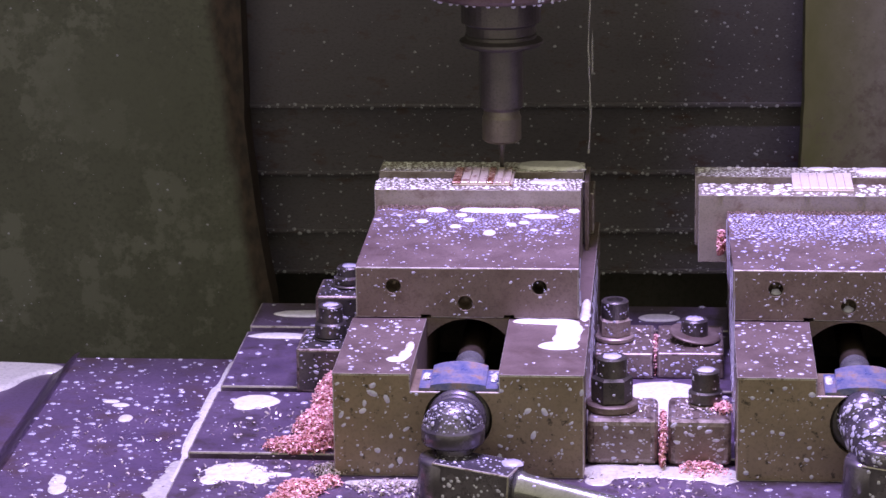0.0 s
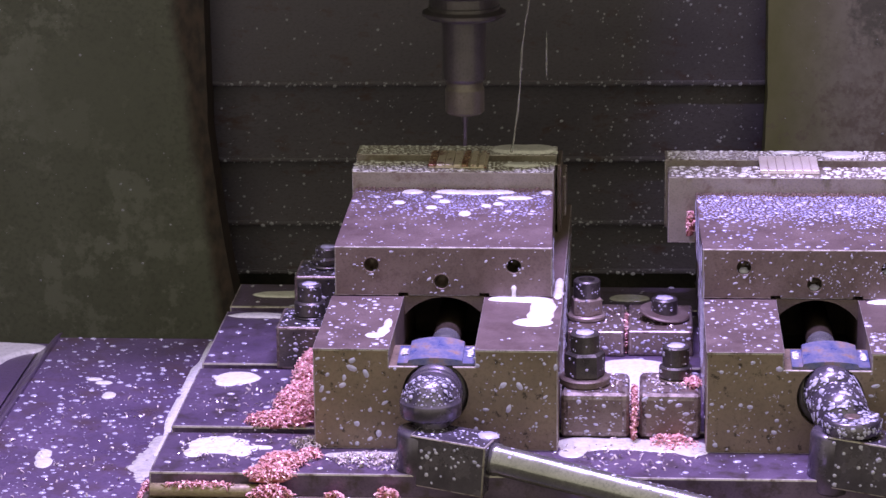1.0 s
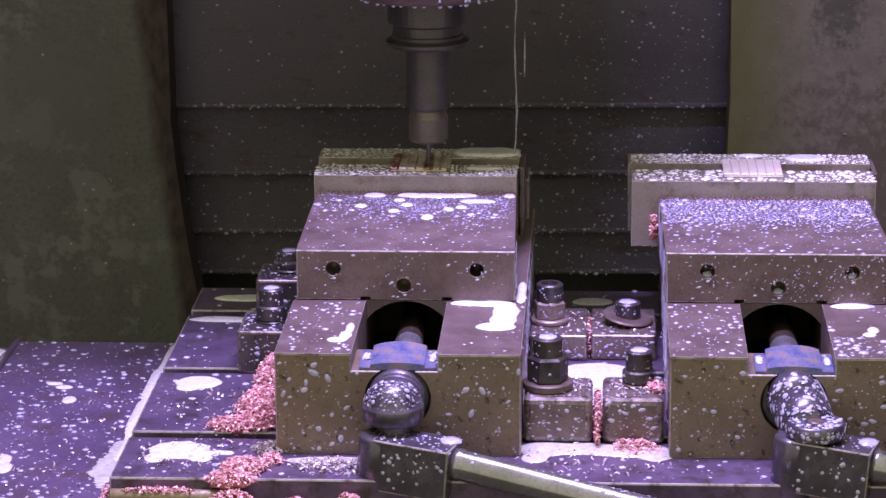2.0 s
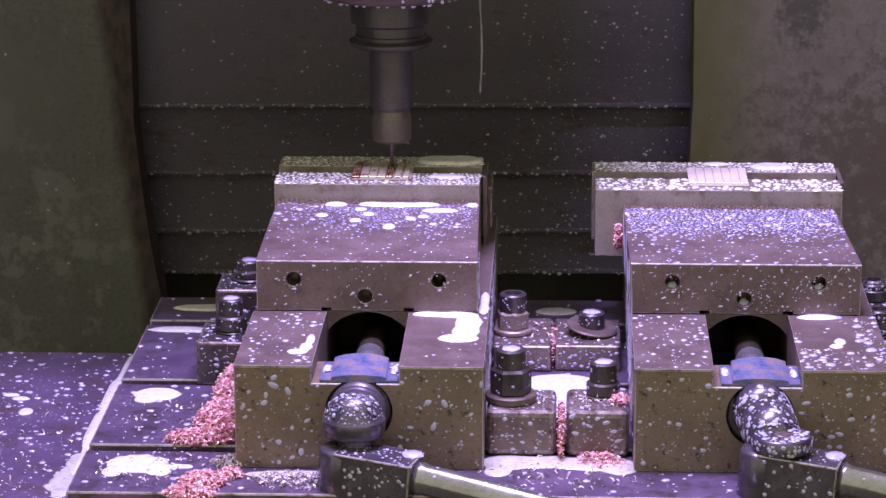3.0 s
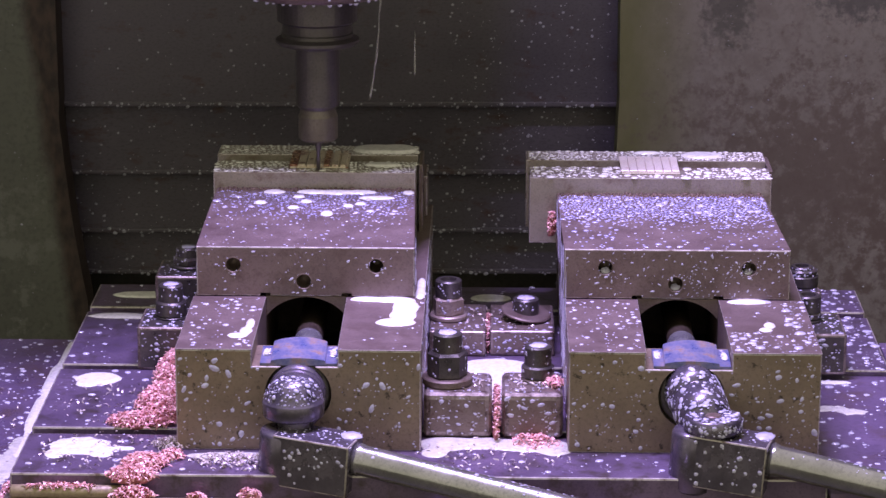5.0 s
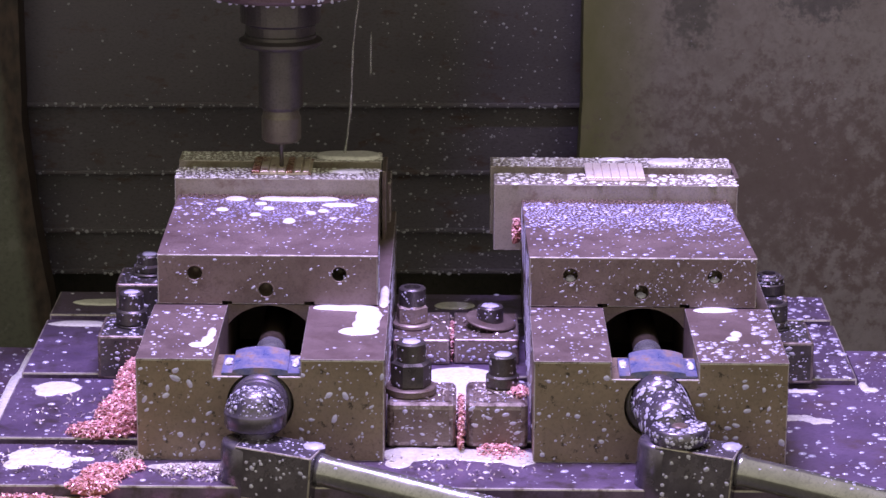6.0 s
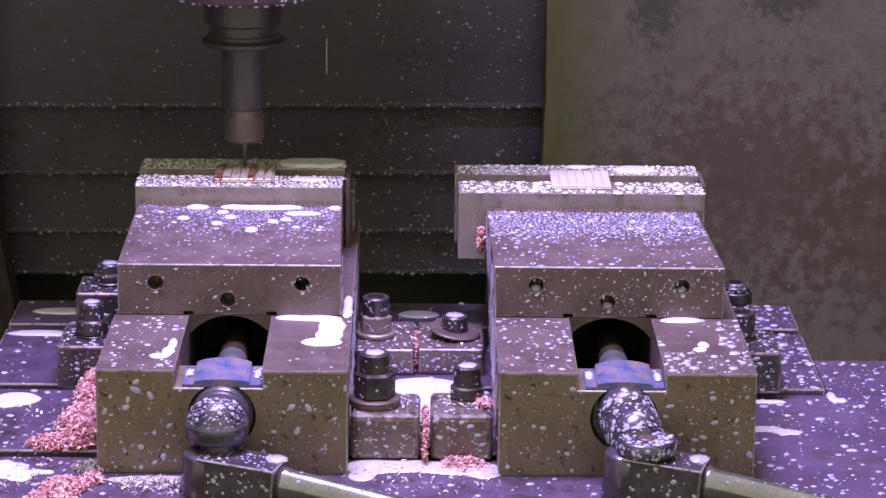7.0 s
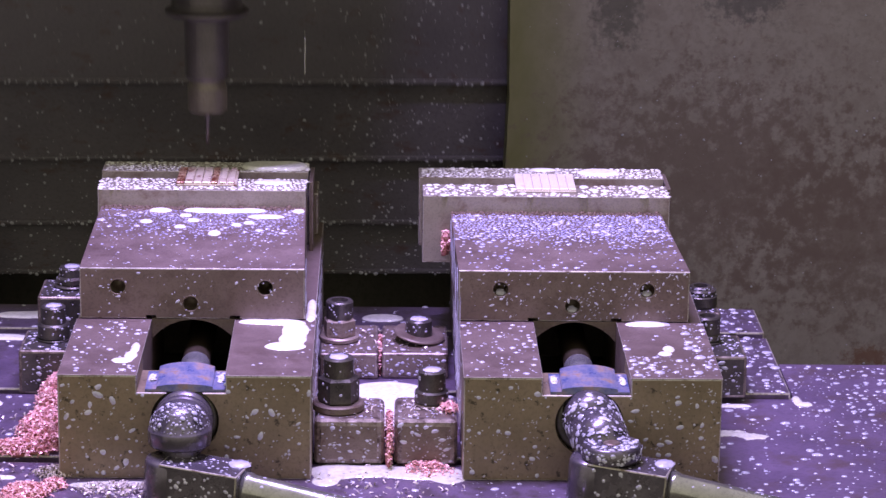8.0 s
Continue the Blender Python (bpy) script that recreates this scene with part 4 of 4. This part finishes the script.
clamp(-0.1190, -0.0785, 0.163, 0.210, 0.030, (-0.0985, 0.1890), (0.0112, 0.0012), (0.0106, 0.0105), (0.0081, 0.0115), 75, BLACK_OXIDE, False)
clamp(-0.1170, -0.0785, 0.255, 0.300, 0.040, (-0.0960, 0.2820), (0.0125, 0.0020), (0.0115, 0.0060), (0.0085, 0.0065), 76, BLACK_OXIDE)
clamp(0.3225, 0.3570, 0.165, 0.215, 0.0283, (0.3337, 0.1990), (0.0100, 0.0012), (0.0090, 0.0055), (0.0086, 0.0115), 77, BLACK_OXIDE, False)
clamp(0.3225, 0.3500, 0.262, 0.300, 0.0300, (0.3377, 0.2810), (0.0118, 0.0080), (0.0108, 0.0045), (0.0080, 0.0018), 78, BLACK_OXIDE, False)
pool([(0.121, 0.135, 0.042, 0.058)], 0, 0.0015, 0.05)
pool([(0.090, 0.014, 0.016, 0.013), (0.112, 0.015, 0.018, 0.011), (0.140, 0.013, 0.020, 0.012), (0.158, 0.008, 0.011, 0.014), (0.084, -0.004, 0.008, 0.008)], 0, 0.0010, 0.30, 80, label="thin greyish coolant pool between the vises", thin=True)
pool([(-0.143, 0.143, 0.0155, 0.0125), (-0.149, 0.132, 0.007, 0.007)], 0, 0.0014, 0.15, 130)
pool([(-0.137, 0.007, 0.019, 0.014), (-0.150, -0.010, 0.006, 0.009), (-0.121, -0.008, 0.007, 0.009), (-0.134, -0.004, 0.016, 0.007), (-0.110, 0.000, 0.008, 0.003)], 0, 0.0014, 0.35, 160)
pool([(-0.148, 0.292, 0.022, 0.0065), (-0.128, 0.289, 0.012, 0.004)], 0, 0.0012, 0.15)
pool([(-0.137, 0.347, 0.022, 0.008), (-0.120, 0.350, 0.014, 0.006)], 0, 0.0012, 0.15)
pool([(0.118, 0.345, 0.015, 0.009)], 0, 0.0012, 0.12)
pool([(0.113, 0.293, 0.014, 0.007), (0.130, 0.285, 0.014, 0.007), (0.098, 0.30, 0.012, 0.004)], 0, 0.0012, 0.2)
pool([(-0.1855, 0.30, 0.0030, 0.03), (-0.1875, 0.24, 0.0040, 0.045), (-0.188, 0.16, 0.0042, 0.045), (-0.187, 0.09, 0.0032, 0.03)], -0.030, 0.0014, 0.3, 60,
     label="milky coolant pooled along the table edge on the tray")
pool([(-0.192, 0.050, 0.009, 0.030), (-0.189, 0.09, 0.006, 0.02)], -0.030, 0.0008, 0.8, 120, label="thin coolant film on the tray", thin=True)
pool([(-0.335, 0.350, 0.021, 0.010), (-0.352, 0.344, 0.022, 0.018), (-0.365, 0.325, 0.024, 0.034), (-0.385, 0.33, 0.030, 0.034), (-0.42, 0.33, 0.035, 0.034)],
     -0.0452, 0.0025, 0.06, 30, label="broad white coolant pool in the lower pan")
pool([(-0.2405, 0.1944, 0.005, 0.007)], -0.030, 0.0012, 0.2, label="small white coolant pool on the tray")
pool([(-0.2490, 0.2230, 0.006, 0.004), (-0.2570, 0.2310, 0.006, 0.003)], -0.030, 0.0012, 0.2, label="small white coolant pool on the tray")
pool([(-0.2610, 0.0680, 0.005, 0.010), (-0.2580, 0.0520, 0.006, 0.010)], -0.030, 0.0012, 0.3, label="small white coolant pool on the tray")
pool([(0.3920, 0.1720, 0.003, 0.010), (0.3960, 0.1640, 0.005, 0.004)], -0.004, 0.0013, 0.2, label="small white coolant pool on the tray")
pool([(0.338, 0.104, 0.012, 0.007), (0.354, 0.098, 0.009, 0.006)], -0.004, 0.0007, 1.1, 150, thin=True, label="thin coolant film on the tray")
pool([(0.334, 0.1605, 0.012, 0.0035), (0.350, 0.1600, 0.010, 0.0030)], -0.004, 0.0012, 0.2, label="white coolant line along a clamp foot")
pool([(-0.035, -0.012, 0.034, 0.006)], 0, 0.001, 0.25, label="thin coolant film along the vise foot", thin=True)
ON_RAIL = "white coolant pool on the vise rail"
pool([(0.037, 0.1125, 0.010, 0.0045), (0.054, 0.1115, 0.014, 0.0055), (0.0635, 0.096, 0.0085, 0.015), (0.062, 0.076, 0.0085, 0.013), (0.058, 0.060, 0.0125, 0.008)],
     0.0651, 0.0014, 0.10, label=ON_RAIL)
pool([(-0.0335, 0.056, 0.0026, 0.011), (-0.035, 0.040, 0.0038, 0.009), (-0.040, 0.029, 0.006, 0.005)], 0.0651, 0.0011, 0.3, 140, label=ON_RAIL)
pool([(0.0722, 0.128, 0.0030, 0.014), (0.0722, 0.150, 0.0026, 0.016)], 0.0651, 0.0011, 0.1, step=0.0006, label=ON_RAIL)
# wet bracket flanges; their white highlights are laid on as coolant
ON_BRACKET = "white coolant film with painted highlight on the bearing bracket"
for vx in (0, 0.242):
    pool([(vx - 0.0206, 0.0215, 0.0022, 0.0075)], 0.0572, 0.0010, 0.25, step=0.0005, label=ON_BRACKET)
    pool([(vx + 0.0208, 0.0200, 0.0021, 0.0085)], 0.0572, 0.0010, 0.25, step=0.0005, label=ON_BRACKET)
ON_JAW = "white coolant pool on the sliding jaw"
pool([(-0.006, 0.2435, 0.010, 0.0042), (0.012, 0.2425, 0.014, 0.0048), (0.029, 0.2435, 0.010, 0.0042)], 0.1045, 0.0014, 0.2, label=ON_JAW, lift=slide_top)
for bx, by, rx, ry in ((-0.0315, 0.243, 0.0075, 0.0048), (0.040, 0.229, 0.012, 0.0038), (0.061, 0.243, 0.0040, 0.0040), (0.0075, 0.190, 0.0042, 0.0050),
                       (-0.039, 0.216, 0.0042, 0.0036), (-0.016, 0.204, 0.0038, 0.0032), (-0.008, 0.219, 0.0042, 0.0034), (0.021, 0.209, 0.0036, 0.003),
                       (0.029, 0.214, 0.0036, 0.003), (-0.014, 0.231, 0.0042, 0.003)):
    pool([(bx, by, rx, ry)], 0.1045, 0.0013, 0.15, step=0.0006, label=ON_JAW, lift=slide_top)
ON_PLATE = "coolant pool on the vise jaw plate"
pool([(0.034, 0.321, 0.015, 0.011), (0.052, 0.321, 0.0135, 0.0118)], 0.1163, 0.0022, 0.06, label=ON_PLATE)
pool([(0.042, 0.275, 0.013, 0.0055)], 0.1163, 0.0014, 0.15, label=ON_PLATE)
pool([(0.268, 0.322, 0.015, 0.009)], 0.1136, 0.0016, 0.1, label=ON_PLATE)
pool([(0.229, 0.329, 0.010, 0.0035)], 0.1136, 0.0014, 0.1, label=ON_PLATE)
pool([(0.285, 0.113, 0.013, 0.005)], 0.0651, 0.0014, 0.15, label=ON_RAIL)
pool([(0.2945, 0.060, 0.0036, 0.006), (0.291, 0.050, 0.0042, 0.0042)], 0.0651, 0.0012, 0.2, label=ON_RAIL)
swarf([(-0.087, 0.128, 0, 0.016, 0.046, 0.022, 2500), (-0.088, 0.078, 0, 0.021, 0.036, 0.015, 2100), (-0.102, 0.050, 0, 0.022, 0.012, 0.006, 900),
       (-0.092, 0.150, 0, 0.010, 0.024, 0.010, 400)], 1)
swarf([(-0.092, -0.030, 0, 0.014, 0.014, 0.005, 620), (-0.077, -0.016, 0, 0.008, 0.010, 0.003, 220), (-0.098, -0.046, -0.003, 0.016, 0.010, 0.006, 520),
       (-0.096, -0.057, -0.0145, 0.014, 0.006, 0.009, 380)], 2)
swarf([(-0.140, -0.053, -0.0070, 0.022, 0.004, 0.0015, 160), (-0.178, -0.03, -0.030, 0.003, 0.03, 0.014, 220), (-0.058, -0.055, -0.0145, 0.006, 0.004, 0.005, 70),
       (-0.026, -0.055, -0.0145, 0.007, 0.004, 0.008, 110)], 3, "loose copper swarf along the table ledge")
swarf([(0.1225, 0.045, 0, 0.0022, 0.03, 0.026, 420), (0.1165, 0.235, 0, 0.0014, 0.03, 0.017, 220)], 4, "copper swarf packed between two clamps")
swarf([(0.1455, 0.019, 0.0005, 0.013, 0.007, 0.0029, 150), (0.149, 0.012, 0, 0.016, 0.010, 0.001, 90), (0.158, 0.045, 0.030, 0.006, 0.010, 0.003, 160)], 5, "loose sparse copper swarf by a clamp foot")
swarf([(-0.040, -0.020, 0, 0.026, 0.010, 0.002, 150)], 6, "thin scatter of pale swarf by the vise foot", PALE_CURL)
swarf([(0.1600, 0.246, 0.076, 0.0028, 0.006, 0.014, 180)], 7, "copper swarf caught behind the jaw")
swarf([(-0.120, 0.090, 0, 0.045, 0.040, 0, 90), (-0.120, 0.0, 0, 0.045, 0.035, 0, 120), (0.12, 0.0, 0, 0.05, 0.035, 0, 120), (-0.24, 0.10, -0.030, 0.05, 0.14, 0, 120)],
      8, "thin scatter of pale swarf curls on the table", PALE_CURL)
swarf([(0.099, 0.048, 0.030, 0.020, 0.020, 0, 60), (0.145, 0.048, 0.030, 0.018, 0.020, 0, 70), (0.13, 0.235, 0.018, 0.03, 0.03, 0, 60)], 9,
      "thin scatter of pale swarf curls on the clamps", PALE_CURL)
swarf([(-0.03, -0.026, 0, 0.03, 0.014, 0.001, 150), (-0.078, 0.006, 0, 0.012, 0.010, 0.003, 320)], 10, "pale matted swarf by the vise foot", PALE_CURL)


def dribble():
    bm = turned((0, -0.0050), (0.0010, -0.0046), (0.0017, -0.0030), (0.0013, 0.001), (0.0019, 0.0035), (0.0011, 0.0048), (0, 0.0050), seg=14)
    s = part("coolant_dribble", bm, COOLANT, None, "", True)
    s.matrix_basis = pose(0.0435, 0.136, 0.0860)
    return tagged(s, "white coolant dribbling from a screw hole of the vise jaw", "coolant dribble", "coolant dribbles")


DRIBBLES = [dribble(), dribble()]
STREAM = stream()
STREAKS = [streak(pose(0.078, 0.33, 0.19)), streak(pose(0.064, 0.33, 0.16))]


# ---- what moves ----
def motions():
    feed = [(0, -0.0059, 0.0005), (0.6, -0.0059, 0.0005), (0.7, -0.0052, 0.0065), (0.8, -0.0036, 0.019), (0.9, -0.0011, 0.039), (1.0, 0.0005, 0.0515),
            (1.2, 0.0005, 0.0518), (1.55, 0.0004, 0.0510), (2.3, 0.0001, 0.0333), (3.0, -0.0001, 0.0167), (3.5, -0.0001, 0.0052), (3.78, 0, 0), (4.36, 0, 0),
            (4.43, 0.0012, 0.010), (4.5, 0.0040, 0.0296), (4.6, 0.0060, 0.0465), (4.7, 0.0065, 0.0515), (5.15, 0.0065, 0.0515), (6.0, 0.0065, 0.0318),
            (6.5, 0.0065, 0.0206), (7.0, 0.0064, 0.0088), (7.4, 0.0064, -0.0004), (8.0, 0.0066, -0.0004)]
    for ob, base in RIDERS:
        walk(ob, [(t, pose(x, y, 0, 0, 0, -1.7) @ base) for t, x, y in feed])
    def table_at(t):
        for (a, xa, ya), (b, xb, yb) in zip(feed, feed[1:]):
            if t <= b:
                k = (t - a) / (b - a)
                return pose(xa + (xb - xa) * k, ya + (yb - ya) * k, 0, 0, 0, -1.7)

    for ob, at in zip(DRIBBLES, (0.72, 4.42)):
        own = [(0, 0.136, 0.0860), (at, 0.136, 0.0860), (at + 0.07, 0.1170, 0.0850), (at + 0.18, 0.1172, 0.0790), (at + 0.3, 0.1170, 0.0660), (at + 0.4, 0.113, 0.0600),
               (8.0, 0.113, 0.0600)]
        times = sorted({round(t, 2) for t, *_ in feed} | {round(t, 2) for t, *_ in own})
        rows = []
        for t in times:
            for (a, ya, za), (b, yb, zb) in zip(own, own[1:]):
                if t <= b + 1e-6:
                    k = (t - a) / (b - a)
                    rows.append((t, table_at(t) @ pose(0.0435, ya + (yb - ya) * k, za + (zb - za) * k)))
                    break
        walk(ob, rows)
    lift = [(0, 0), (0.4, 0), (0.5, 0.22), (0.6, 0.65), (0.7, 1), (0.95, 1), (1.0, 0.95), (1.1, 0.35), (1.2, 0), (3.9, 0), (4.0, 0.02), (4.1, 0.06),
            (4.2, 0.20), (4.3, 0.75), (4.4, 0.95), (4.5, 1), (4.75, 1), (4.85, 0.85), (4.95, 0.3), (5.05, 0), (7.8, 0), (7.9, 0.2), (8.0, 1)]
    walk(SPINDLE, [(t, pose(0.0122, 0.31, 0.0208 * k)) for t, k in lift])
    for plate, share in zip(PLATES, (0.0208, 0.0128, 0.0078)):
        walk(plate, [(t, pose(0, 0, share * k)) for t, k in lift])
    sway = [(0, 0, 0, 0), (0.3, 2, 0.01, 0.002), (0.5, 4.7, 0.02, 0.0047), (0.7, 4, 0.01, 0.002), (1.0, 6, 0, 0), (1.5, 2, 0, 0), (2.2, 0, 0, 0), (2.9, 0, 0.02, 0), (3.2, -1, 0.10, 0), (3.6, 0, 0.07, 0),
            (4.0, 0, 0.12, 0), (4.4, 1, 0.10, 0.006), (4.5, 4, 0.025, 0.0105), (4.6, 2, 0.035, 0.006), (4.7, 2, 0.09, 0.005), (5.0, 6, 0.04, 0.004),
            (5.6, 6.5, 0, 0.005), (5.9, 7, 0, 0.008), (6.0, 4.5, 0, 0.005), (6.1, 2.5, 0, 0.003), (6.3, -3, 0, 0), (6.6, 0, 0.06, 0), (6.9, 0, 0.12, 0),
            (8.0, 2, 0.125, 0)]
    walk(STREAM, [(t, pose(0.0727 - 0.0022 * a + dx, 0.345, 0.265 + up, 0, a, 0)) for t, a, up, dx in sway])
    for k, s in enumerate(STREAKS):
        rows = [(0.25 * i, pose(0.074 + 0.006 * math.sin(2.1 * i + 3 * k), 0.345, 0.235 - 0.030 * ((i + 2 * k) % 4))) for i in range(33)]
        walk(s, rows)


motions()
